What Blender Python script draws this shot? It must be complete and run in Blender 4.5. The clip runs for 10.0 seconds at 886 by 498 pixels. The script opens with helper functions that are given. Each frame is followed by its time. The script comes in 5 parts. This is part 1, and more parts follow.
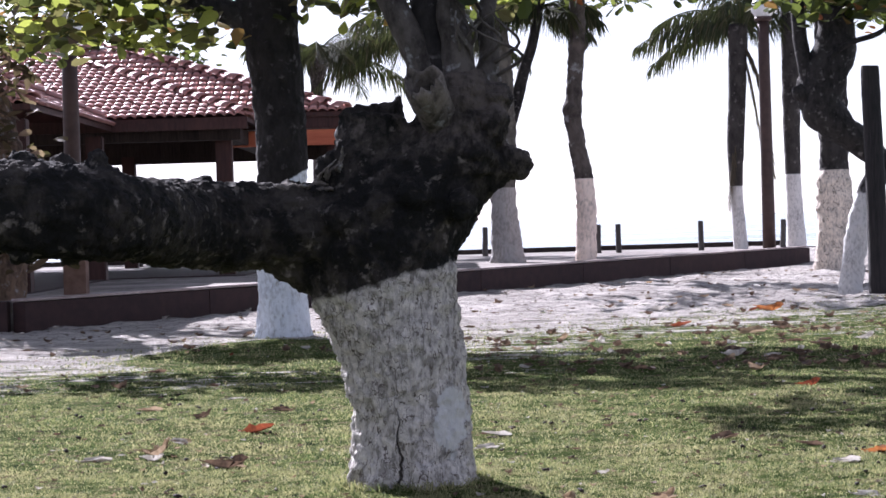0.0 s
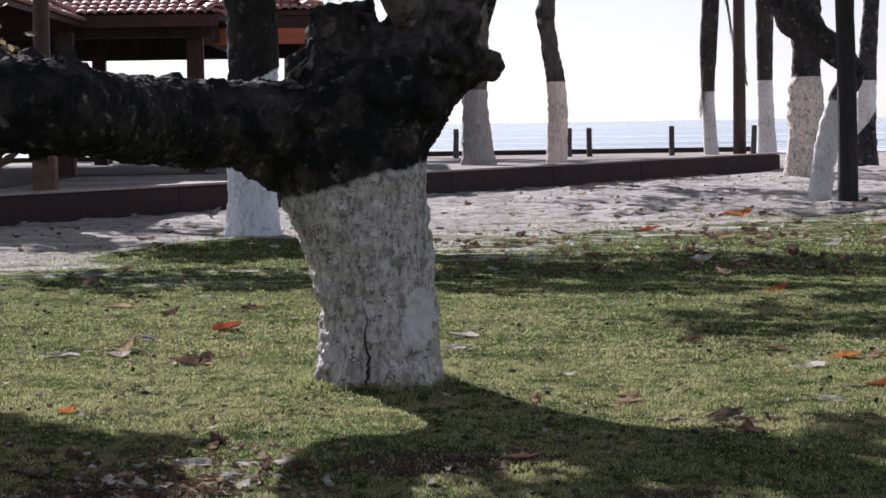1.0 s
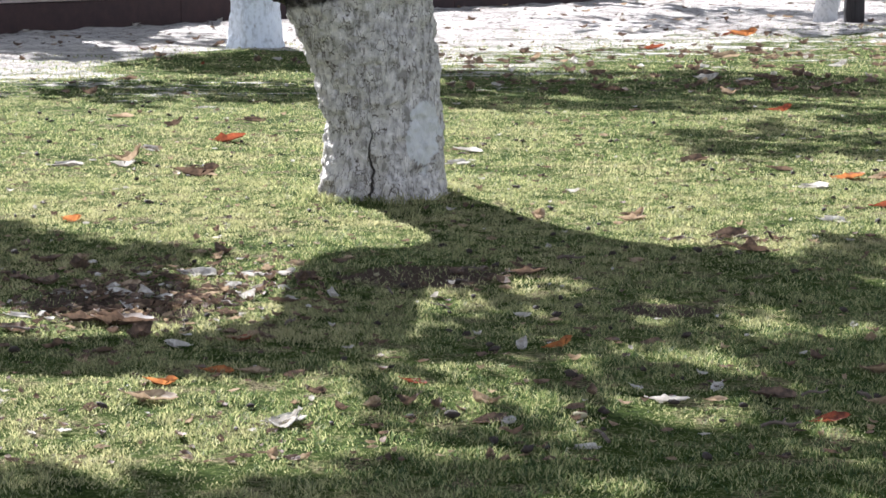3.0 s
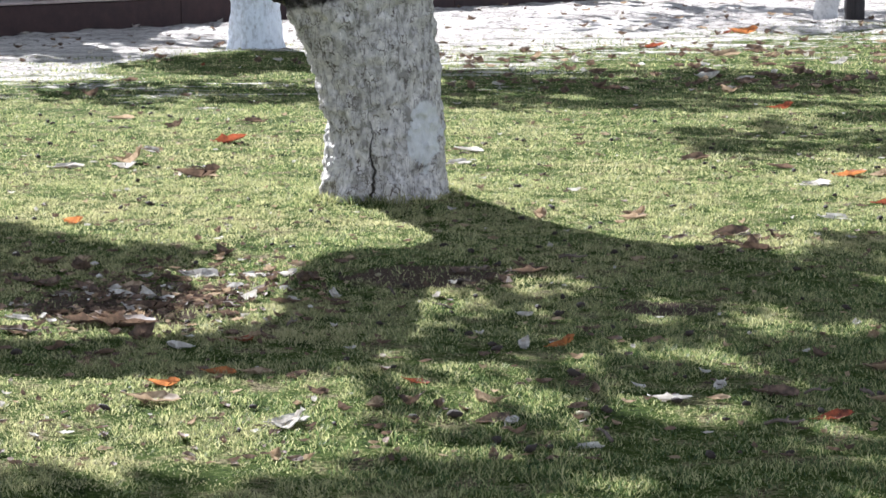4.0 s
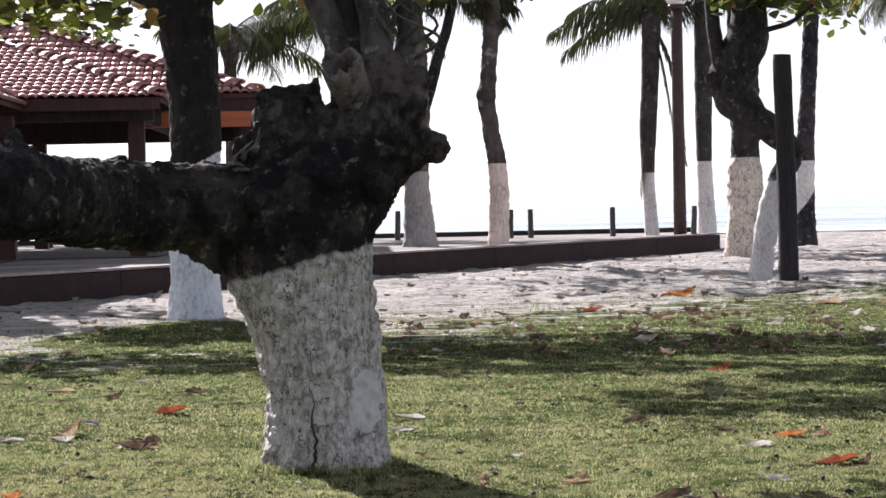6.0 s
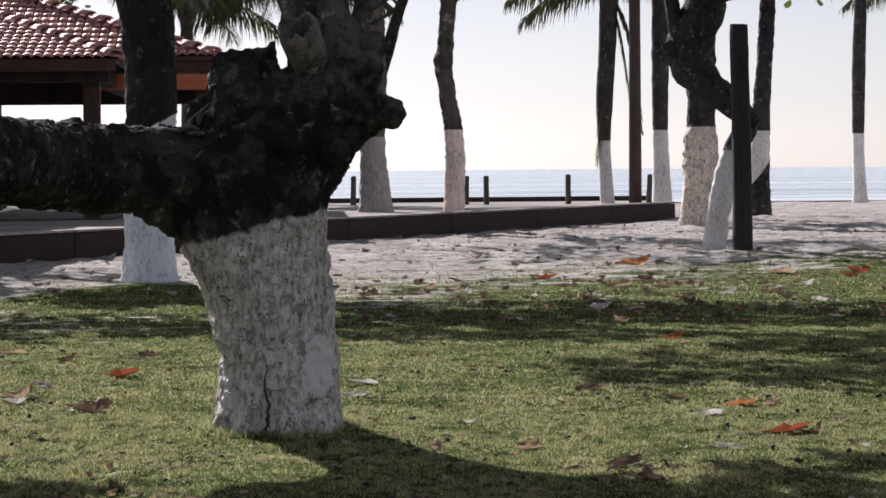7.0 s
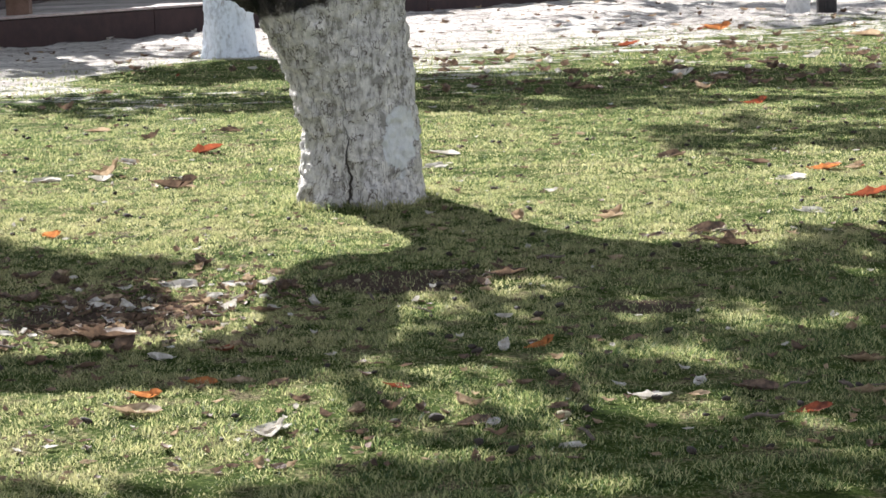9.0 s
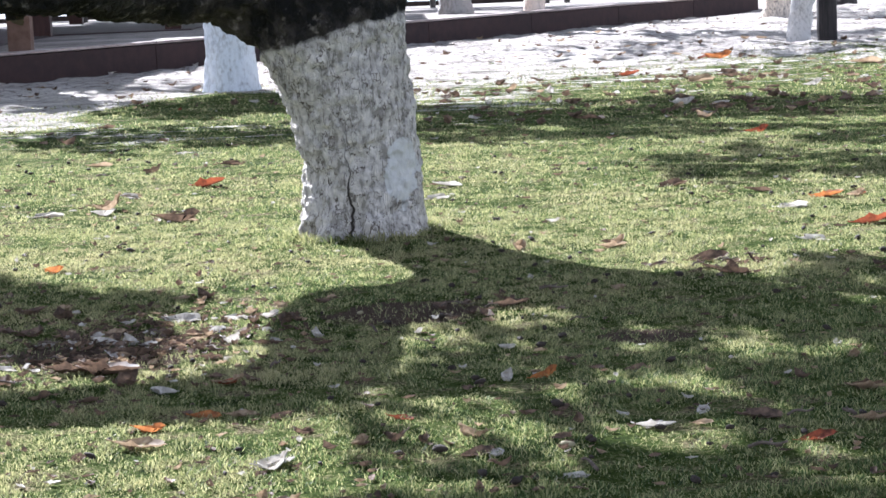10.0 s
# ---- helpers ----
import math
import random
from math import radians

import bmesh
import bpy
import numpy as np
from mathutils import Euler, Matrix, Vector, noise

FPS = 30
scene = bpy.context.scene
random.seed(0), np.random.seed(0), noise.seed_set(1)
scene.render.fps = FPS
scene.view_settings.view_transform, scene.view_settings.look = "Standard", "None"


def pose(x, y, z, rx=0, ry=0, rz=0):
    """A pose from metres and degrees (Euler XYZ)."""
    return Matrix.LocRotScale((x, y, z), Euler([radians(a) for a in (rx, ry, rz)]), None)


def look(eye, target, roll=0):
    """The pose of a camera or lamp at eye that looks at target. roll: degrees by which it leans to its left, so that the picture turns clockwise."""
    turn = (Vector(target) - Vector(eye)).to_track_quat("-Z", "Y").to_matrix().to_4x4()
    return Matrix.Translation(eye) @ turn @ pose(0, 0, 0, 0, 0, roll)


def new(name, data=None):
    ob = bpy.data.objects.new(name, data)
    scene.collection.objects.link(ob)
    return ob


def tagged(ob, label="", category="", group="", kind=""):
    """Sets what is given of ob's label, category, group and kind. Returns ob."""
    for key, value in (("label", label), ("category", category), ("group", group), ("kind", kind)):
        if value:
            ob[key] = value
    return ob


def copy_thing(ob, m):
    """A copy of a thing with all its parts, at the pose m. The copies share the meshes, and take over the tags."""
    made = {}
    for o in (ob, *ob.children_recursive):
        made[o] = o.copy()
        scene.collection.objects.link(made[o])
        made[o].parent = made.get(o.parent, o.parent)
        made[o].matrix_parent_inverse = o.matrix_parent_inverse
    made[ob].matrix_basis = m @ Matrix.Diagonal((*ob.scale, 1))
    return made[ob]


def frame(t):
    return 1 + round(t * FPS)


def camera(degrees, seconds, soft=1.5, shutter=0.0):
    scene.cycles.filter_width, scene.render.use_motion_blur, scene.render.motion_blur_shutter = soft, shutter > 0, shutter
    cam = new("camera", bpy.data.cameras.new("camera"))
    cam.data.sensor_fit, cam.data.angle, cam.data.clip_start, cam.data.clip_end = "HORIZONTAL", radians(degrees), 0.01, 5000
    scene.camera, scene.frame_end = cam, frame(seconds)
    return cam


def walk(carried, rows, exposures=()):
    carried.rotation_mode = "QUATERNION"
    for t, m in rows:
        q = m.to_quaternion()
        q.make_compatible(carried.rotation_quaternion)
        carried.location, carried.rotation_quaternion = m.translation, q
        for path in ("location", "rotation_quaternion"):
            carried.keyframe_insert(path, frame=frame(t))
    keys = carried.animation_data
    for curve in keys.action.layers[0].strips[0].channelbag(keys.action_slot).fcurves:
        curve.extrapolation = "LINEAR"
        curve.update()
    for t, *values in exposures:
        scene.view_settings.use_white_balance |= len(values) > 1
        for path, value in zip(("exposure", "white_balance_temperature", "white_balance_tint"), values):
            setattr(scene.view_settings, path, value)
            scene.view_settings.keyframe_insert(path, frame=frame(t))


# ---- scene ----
cam = camera(24.0, 10.0, soft=1.6)
ROWS = [
    (0, 0.0002, -0.0001, 1.4504, 89.2585, 1.726, -0.0223),
    (0.5, 0.0107, -0.003, 1.4477, 88.799, 1.5692, -0.9476),
    (1, 0.0047, 0.0047, 1.4446, 86.541, 0.879, -0.8124),
    (1.5, -0.0104, 0.0059, 1.4383, 84.6716, 0.5405, -0.6316),
    (2, -0.0146, 0.008, 1.4335, 82.3777, 0.5141, -0.4683),
    (2.5, -0.0221, 0.0071, 1.4367, 81.495, -0.1256, -0.6758),
    (4, -0.0235, 0.0148, 1.4353, 81.4779, 0.2749, -0.7398),
    (4.5, -0.0289, 0.0155, 1.4365, 81.752, 0.2535, -0.3024),
    (5, -0.0282, 0.0152, 1.4407, 84.0948, 0.6501, -1.1168),
    (5.5, -0.0222, 0.0178, 1.4482, 88.0668, 1.3153, -1.7501),
    (5.7, -0.0268, 0.0093, 1.4431, 88.9357, 1.354, -2.0388),
    (6.8, -0.0209, -0.0103, 1.4452, 87.9373, 0.4711, -3.3876),
    (7, -0.0209, -0.0103, 1.4452, 87.8073, 0.4711, -3.6516),
    (7.5, -0.0192, -0.0083, 1.4416, 84.5431, 0.6907, -3.1596),
    (8, -0.0179, -0.0021, 1.4314, 82.1088, 1.0513, -2.4502),
    (8.5, -0.0154, -0.0045, 1.4375, 81.2182, 1.666, -1.7212),
    (9, -0.0127, -0.0093, 1.4407, 81.557, 1.7893, -1.5016),
    (9.5, -0.0068, -0.0082, 1.4435, 82.3807, 2.1249, -1.4358),
    (10, -0.0065, -0.013, 1.4414, 82.4152, 2.3749, -1.4808),
]
EXPOSURES = [(0.0, 1.29, 5780, 25), (0.5, 0.91, 5900, 23), (1.0, 0.75, 6000, 21), (1.5, 0.93, 6300, 18), (2.0, 1.5, 6250, 17), (2.5, 1.82, 6100, 16), (4.0, 1.97, 5850, 13), (4.5, 1.97, 5850, 13), (5.0, 1.97, 5750, 16), (5.5, 1.63, 6050, 18),
             (7.0, 0.66, 6250, 20), (7.5, 0.6, 6250, 19), (8.0, 1.19, 6350, 18), (8.5, 1.86, 6100, 18), (9.0, 1.93, 6250, 12), (9.5, 1.93, 5950, 14), (10.0, 1.98, 5700, 16)]
walk(cam, [(t, pose(x, y, z, rx, ry, rz)) for t, x, y, z, rx, ry, rz in ROWS], EXPOSURES)

# ---- sky and sun ----
SUN_RUN = 1.5            # metres a shadow runs towards the camera per metre of height
SUN_SIDE = 0.512         # sideways share of that run
to_sun = Vector((-SUN_SIDE * SUN_RUN, SUN_RUN, 1.0)).normalized()
world = bpy.data.worlds.new("sky")
scene.world = world
world.use_nodes = True
wn = world.node_tree.nodes
sky = wn.new("ShaderNodeTexSky")
sky.sky_type = "NISHITA"
sky.sun_disc = False
sky.sun_elevation = math.asin(to_sun.z)
sky.sun_rotation = math.atan2(to_sun.x, to_sun.y)
sky.air_density, sky.dust_density, sky.ozone_density = 1.0, 0.3, 1.5
wn["Background"].inputs["Strength"].default_value = 0.059
haze = wn.new("ShaderNodeHueSaturation")     # sea haze washes the colour out of the sky
haze.inputs["Saturation"].default_value = 0.36
world.node_tree.links.new(sky.outputs[0], haze.inputs["Color"])
world.node_tree.links.new(haze.outputs[0], wn["Background"].inputs[0])
sun_data = bpy.data.lights.new("sun", "SUN")
sun_data.energy, sun_data.angle, sun_data.color = 5.0, radians(0.5), (1.0, 0.97, 0.91)
sun = new("sun", sun_data)
sun.matrix_world = look(to_sun * 50, (0, 0, 0))


# ---- materials ----
def ramp(nt, fac, stops):
    n = nt.nodes.new("ShaderNodeValToRGB")
    el = n.color_ramp.elements
    while len(el) < len(stops):
        el.new(0.5)
    for e, (p, c) in zip(el, stops):
        e.position, e.color = p, (*c, 1) if len(c) == 3 else c
    nt.links.new(fac, n.inputs[0])
    return n.outputs[0]


def noise_tex(nt, scale, detail=5.0, rough=0.6, stretch=(1, 1, 1), coords="Object"):
    tc = nt.nodes.new("ShaderNodeTexCoord")
    mp = nt.nodes.new("ShaderNodeMapping")
    mp.inputs["Scale"].default_value = stretch
    n = nt.nodes.new("ShaderNodeTexNoise")
    n.inputs["Scale"].default_value, n.inputs["Detail"].default_value, n.inputs["Roughness"].default_value = scale, detail, rough
    nt.links.new(tc.outputs[coords], mp.inputs[0])
    nt.links.new(mp.outputs[0], n.inputs["Vector"])
    return n.outputs["Fac"]


def mix(nt, fac, a, b, how="MIX"):
    n = nt.nodes.new("ShaderNodeMix")
    n.data_type, n.blend_type = "RGBA", how
    if isinstance(fac, float):
        n.inputs[0].default_value = fac
    else:
        nt.links.new(fac, n.inputs[0])
    for k, v in ((6, a), (7, b)):
        if isinstance(v, tuple):
            n.inputs[k].default_value = (*v, 1)
        else:
            nt.links.new(v, n.inputs[k])
    return n.outputs[2]


def maths(nt, op, a, b=0.0, clamp=False):
    n = nt.nodes.new("ShaderNodeMath")
    n.operation, n.use_clamp = op, clamp
    for k, v in ((0, a), (1, b)):
        if isinstance(v, (int, float)):
            n.inputs[k].default_value = v
        else:
            nt.links.new(v, n.inputs[k])
    return n.outputs[0]


def bump(nt, height, strength, distance):
    n = nt.nodes.new("ShaderNodeBump")
    n.inputs["Strength"].default_value, n.inputs["Distance"].default_value = strength, distance
    nt.links.new(height, n.inputs["Height"])
    nt.links.new(n.outputs[0], nt.nodes["Principled BSDF"].inputs["Normal"])


def material(name, rough=0.85, metal=0.0):
    m = bpy.data.materials.new(name)
    m.use_nodes = True
    p = m.node_tree.nodes["Principled BSDF"]
    p.inputs["Roughness"].default_value, p.inputs["Metallic"].default_value = rough, metal
    p.inputs["Specular IOR Level"].default_value = 0.3
    return m, m.node_tree, p


def plain(name, dark, light, scale, rough=0.85, relief=0.4, depth=0.01, stretch=(1, 1, 1), vary=0.0):
    m, nt, p = material(name, rough)
    a = noise_tex(nt, scale, 6, 0.65, stretch)
    b = noise_tex(nt, scale * 0.13, 3, 0.5, stretch)
    f = maths(nt, "ADD", maths(nt, "MULTIPLY", a, 0.65), maths(nt, "MULTIPLY", b, 0.35))
    col = ramp(nt, f, [(0.36, dark), (0.64, light)])
    if vary:
        info = nt.nodes.new("ShaderNodeObjectInfo")
        col = mix(nt, maths(nt, "MULTIPLY", info.outputs["Random"], vary), col, dark)
    nt.links.new(col, p.inputs["Base Color"])
    bump(nt, a, relief, depth)
    return m


def height_of(nt):
    tc = nt.nodes.new("ShaderNodeTexCoord")
    sep = nt.nodes.new("ShaderNodeSeparateXYZ")
    nt.links.new(tc.outputs["Object"], sep.inputs[0])
    return sep.outputs


def bark(name, dark, light, paint_to=None, slope=0.0, ragged=0.12, paint=(0.72, 0.71, 0.73), scale=14.0, shade_to=None, chips=0.5, fork=None):
    """Bark, limewashed up to a height (in the object's own metres) with a ragged edge and chipped flakes."""
    m, nt, p = material(name, 0.9)
    a = noise_tex(nt, scale, 8, 0.7, (1, 1, 0.55))
    b = noise_tex(nt, scale * 0.2, 4, 0.6)
    f = maths(nt, "ADD", maths(nt, "MULTIPLY", a, 0.6), maths(nt, "MULTIPLY", b, 0.4))
    lichen = noise_tex(nt, scale * 0.9, 4, 0.62)
    col = ramp(nt, f, [(0.40, dark), (0.58, light)])
    if fork is not None:
        # velvety black moss over much of it
        moss = maths(nt, "MULTIPLY", maths(nt, "SUBTRACT", noise_tex(nt, 4.5, 5, 0.65), 0.44), 9.0, True)
        col = mix(nt, moss, col, (0.0085, 0.0082, 0.008))
    col = mix(nt, maths(nt, "MULTIPLY", maths(nt, "SUBTRACT", lichen, 0.585), 8.0, True), col, tuple(min(0.3, c * 3.2 + 0.03) for c in light))
    if fork is not None:
        x, y, z = height_of(nt)
        up = maths(nt, "ADD", maths(nt, "ADD", z, maths(nt, "MULTIPLY", x, 0.55)), maths(nt, "MULTIPLY", maths(nt, "SUBTRACT", noise_tex(nt, 6.0, 7, 0.72), 0.5), 1.9))
        pale = ramp(nt, f, [(0.44, (0.014, 0.012, 0.011)), (0.58, (0.12, 0.10, 0.087))])
        col = mix(nt, maths(nt, "MULTIPLY", maths(nt, "SUBTRACT", up, fork), 6.0, True), col, pale)
    if paint_to is not None:
        x, y, z = height_of(nt)
        edge = maths(nt, "ADD", z, maths(nt, "MULTIPLY", x, -slope))
        edge = maths(nt, "ADD", edge, maths(nt, "MULTIPLY", maths(nt, "SUBTRACT", noise_tex(nt, 9.0, 6, 0.7), 0.5), ragged * 2))
        cover = maths(nt, "MULTIPLY", maths(nt, "SUBTRACT", paint_to, edge), 45.0, True)
        # below this slanting height bare bark colour stands for a shadow on the wash
        if shade_to is not None:
            low = maths(nt, "ADD", z, maths(nt, "MULTIPLY", x, -1.3))
            cover = maths(nt, "MULTIPLY", cover, maths(nt, "MULTIPLY", maths(nt, "SUBTRACT", low, shade_to), 20.0, True))
        flakes = noise_tex(nt, scale * (1.7 if chips > 0.7 else 3.2), 5.0, 0.62, (1.1, 1.1, 0.6))
        patch = noise_tex(nt, scale * 0.42, 4, 0.6, (1, 1, 0.7))
        left = maths(nt, "ADD", flakes, maths(nt, "MULTIPLY", maths(nt, "SUBTRACT", patch, 0.5), 0.3 if chips > 0.7 else 0.55))
        worn = ramp(nt, left, [(0.02 + chips * 0.5, (0.34, 0.315, 0.29)), (0.08 + chips * 0.5, tuple(c * 0.68 for c in paint)), (0.19 + chips * 0.5, tuple(c * 0.84 for c in paint)), (0.27 + chips * 0.5, paint)])
        split = maths(nt, "ABSOLUTE", maths(nt, "SUBTRACT", noise_tex(nt, scale * 0.6, 3, 0.6, (1.5, 1.5, 0.16)), 0.5))
        seam = maths(nt, "MULTIPLY", maths(nt, "SUBTRACT", 0.012 if chips > 0.6 else 0.004, split), 90.0 * chips, True)
        worn = mix(nt, seam, worn, (0.12, 0.10, 0.088))
        if chips > 0.6:
            curl = maths(nt, "ABSOLUTE", maths(nt, "SUBTRACT", noise_tex(nt, scale * 1.15, 3.5, 0.6, (1, 1, 0.6)), 0.5))
            rim = maths(nt, "MULTIPLY", maths(nt, "SUBTRACT", 0.02, curl), 90.0, True)
            rough = maths(nt, "MULTIPLY", maths(nt, "SUBTRACT", noise_tex(nt, scale * 1.0, 3, 0.5), 0.47), 12.0, True)
            worn = mix(nt, maths(nt, "MULTIPLY", rim, rough), worn, (0.15, 0.125, 0.108))
        if chips > 0.7:
            tc = nt.nodes.new("ShaderNodeTexCoord")
            warp = nt.nodes.new("ShaderNodeTexNoise")
            warp.inputs["Scale"].default_value = 16.0
            nt.links.new(tc.outputs["Object"], warp.inputs["Vector"])
            push = nt.nodes.new("ShaderNodeVectorMath")
            push.operation = "MULTIPLY_ADD"
            push.inputs[1].default_value = (0.1, 0.1, 0.16)
            nt.links.new(warp.outputs["Color"], push.inputs[0])
            nt.links.new(tc.outputs["Object"], push.inputs[2])
            cells = []
            for feature in ("DISTANCE_TO_EDGE", "F1"):
                v = nt.nodes.new("ShaderNodeTexVoronoi")
                v.feature = feature
                v.inputs["Scale"].default_value = 15.0
                nt.links.new(push.outputs[0], v.inputs["Vector"])
                cells.append(v.outputs[0] if feature != "F1" else v.outputs["Color"])
            worn = mix(nt, 0.35, worn, mix(nt, 1.0, worn, ramp(nt, cells[1], [(0.2, (0.62, 0.60, 0.57)), (0.8, (1.0, 1.0, 1.0))]), "MULTIPLY"))
            f = maths(nt, "ADD", f, maths(nt, "MULTIPLY", maths(nt, "MINIMUM", cells[0], 0.10), 1.5))
            # a sound patch of thick fresh wash low on one side
            px = maths(nt, "POWER", maths(nt, "MULTIPLY", maths(nt, "SUBTRACT", x, 0.24), 11.0), 2.0)
            pz = maths(nt, "POWER", maths(nt, "MULTIPLY", maths(nt, "SUBTRACT", z, 0.37), 5.2), 2.0)
            d = maths(nt, "ADD", maths(nt, "ADD", px, pz), maths(nt, "MULTIPLY", maths(nt, "SUBTRACT", noise_tex(nt, 11.0, 5, 0.65), 0.5), 3.4))
            sound = maths(nt, "MULTIPLY", maths(nt, "SUBTRACT", 1.0, d), 9.0, True)
            worn = mix(nt, maths(nt, "MULTIPLY", sound, 0.8), worn, (0.66, 0.66, 0.65))
            # a long split up from the foot, its inner shade put into the colour
            bend = maths(nt, "ADD", maths(nt, "ADD", x, 0.06), maths(nt, "MULTIPLY", maths(nt, "SUBTRACT", noise_tex(nt, 7.0, 4, 0.6, (0.2, 0.2, 1)), 0.5), 0.14))
            gape = maths(nt, "MULTIPLY", maths(nt, "SUBTRACT", maths(nt, "MULTIPLY", maths(nt, "SUBTRACT", 0.62, z), 0.022), maths(nt, "ABSOLUTE", bend)), 160.0, True)
            worn = mix(nt, gape, worn, (0.05, 0.042, 0.036))
            f = maths(nt, "SUBTRACT", f, gape)
            f = maths(nt, "MULTIPLY", f, maths(nt, "SUBTRACT", 1.0, maths(nt, "MULTIPLY", sound, 0.6)))
        f = maths(nt, "ADD", f, maths(nt, "MULTIPLY", left, 0.5))
        col = mix(nt, cover, col, worn)
    nt.links.new(col, p.inputs["Base Color"])
    bump(nt, f, 0.9, 0.03)
    return m


def leaf_material(name, stops, rough=0.45, glow=0.5, straw=None, leaf_light=(0.40, 0.50, 0.08)):
    """Leaves that let light through; the colour differs from leaf to leaf."""
    m, nt, p = material(name, rough)
    geo = nt.nodes.new("ShaderNodeNewGeometry")
    col = ramp(nt, geo.outputs["Random Per Island"], stops)
    if straw:
        # dried-out patches among the green
        bald = maths(nt, "ADD", maths(nt, "MULTIPLY", noise_tex(nt, 0.9, 5, 0.6), 0.6), maths(nt, "MULTIPLY", noise_tex(nt, 5.0, 4, 0.6), 0.4))
        # greener further back
        bald = maths(nt, "SUBTRACT", bald, maths(nt, "MULTIPLY", maths(nt, "MULTIPLY", maths(nt, "SUBTRACT", height_of(nt)[1], 12.0), 0.14, True), 0.06))
        # and greener towards the near right
        sx, sy, _ = height_of(nt)
        lush = maths(nt, "MULTIPLY", maths(nt, "MULTIPLY", maths(nt, "SUBTRACT", 8.2, sy), 0.6, True), maths(nt, "ADD", sx, 0.7, True))
        bald = maths(nt, "SUBTRACT", bald, maths(nt, "MULTIPLY", lush, 0.11))
        col = mix(nt, maths(nt, "MULTIPLY", maths(nt, "SUBTRACT", bald, 0.425), 5.0, True), col, mix(nt, 0.6, col, straw))
    col = mix(nt, maths(nt, "MULTIPLY", noise_tex(nt, 30.0, 3), 0.5), col, mix(nt, 0.6, col, (0.02, 0.025, 0.01)))
    nt.links.new(col, p.inputs["Base Color"])
    tr = nt.nodes.new("ShaderNodeBsdfTranslucent")
    nt.links.new(mix(nt, 0.16, col, leaf_light, "ADD"), tr.inputs[0])
    ms = nt.nodes.new("ShaderNodeMixShader")
    ms.inputs[0].default_value = glow
    nt.links.new(p.outputs[0], ms.inputs[1])
    nt.links.new(tr.outputs[0], ms.inputs[2])
    nt.links.new(ms.outputs[0], nt.nodes["Material Output"].inputs[0])
    return m


# worn places where soil shows through the lawn (x, y, half width, half depth)
SOIL = ((0.02, 8.8, 0.34, 0.3), (-1.2, 8.15, 0.42, 0.5), (0.95, 8.05, 0.2, 0.16))


def ground_material():
    """Lawn that thins out to dry thatch, bare soil and then pale sand."""
    m, nt, p = material("lawn and sand", 1.0)
    p.inputs["Specular IOR Level"].default_value = 0.02
    x, y, z = height_of(nt)
    fine = noise_tex(nt, 60.0, 8, 0.75)
    mid = noise_tex(nt, 4.0, 6, 0.65)
    big = noise_tex(nt, 0.7, 4, 0.55)
    grass = ramp(nt, maths(nt, "ADD", maths(nt, "MULTIPLY", fine, 0.5), maths(nt, "MULTIPLY", mid, 0.5)),
                 [(0.40, (0.016, 0.028, 0.008)), (0.5, (0.07, 0.105, 0.022)), (0.60, (0.30, 0.29, 0.13))])
    dry = ramp(nt, fine, [(0.42, (0.03, 0.025, 0.013)), (0.60, (0.34, 0.285, 0.17))])
    turf = mix(nt, maths(nt, "MULTIPLY", maths(nt, "SUBTRACT", mid, 0.51), 8.0, True), grass, dry)
    streak = noise_tex(nt, 1.5, 7, 0.7, (0.35, 1.3, 1))
    sand = ramp(nt, maths(nt, "ADD", maths(nt, "MULTIPLY", fine, 0.4), maths(nt, "MULTIPLY", streak, 0.6)),
                [(0.38, (0.15, 0.13, 0.12)), (0.45, (0.43, 0.395, 0.365)), (0.58, (0.74, 0.695, 0.645))])
    specks = maths(nt, "MULTIPLY", maths(nt, "SUBTRACT", noise_tex(nt, 11.0, 7, 0.78, (0.7, 1, 1)), 0.54), 16.0, True)
    sand = mix(nt, specks, sand, (0.12, 0.095, 0.08))
    # sand takes over some way back, earlier on the seaward-left side
    reach = maths(nt, "SUBTRACT", y, maths(nt, "MULTIPLY", x, 0.9))
    reach = maths(nt, "ADD", reach, maths(nt, "MULTIPLY", maths(nt, "SUBTRACT", big, 0.5), 14.0))
    reach = maths(nt, "ADD", reach, maths(nt, "MULTIPLY", maths(nt, "SUBTRACT", streak, 0.5), 22.0))
    reach = maths(nt, "ADD", reach, maths(nt, "MULTIPLY", maths(nt, "SUBTRACT", maths(nt, "ADD", mid, fine), 1.0), 14.0))
    # grass holds on round the mound of the further tree
    mound = maths(nt, "ADD", maths(nt, "POWER", maths(nt, "MULTIPLY", maths(nt, "ADD", x, 1.9), 0.6), 2.0), maths(nt, "POWER", maths(nt, "MULTIPLY", maths(nt, "SUBTRACT", y, 23.6), 0.4), 2.0))
    reach = maths(nt, "SUBTRACT", reach, maths(nt, "MULTIPLY", maths(nt, "SUBTRACT", 1.2, mound, True), 22.0))
    bare = maths(nt, "MULTIPLY", maths(nt, "SUBTRACT", reach, 23.0), 0.4, True)
    for cx, cy, rx, ry in SOIL:
        d = maths(nt, "ADD", maths(nt, "POWER", maths(nt, "MULTIPLY", maths(nt, "SUBTRACT", x, cx), 1 / rx), 2.0), maths(nt, "POWER", maths(nt, "MULTIPLY", maths(nt, "SUBTRACT", y, cy), 1 / ry), 2.0))
        d = maths(nt, "ADD", d, maths(nt, "MULTIPLY", maths(nt, "SUBTRACT", mid, 0.5), 3.0))
        turf = mix(nt, maths(nt, "MULTIPLY", maths(nt, "SUBTRACT", 1.1, d), 2.5, True), turf, ramp(nt, fine, [(0.36, (0.035, 0.024, 0.018)), (0.62, (0.17, 0.125, 0.095))]))
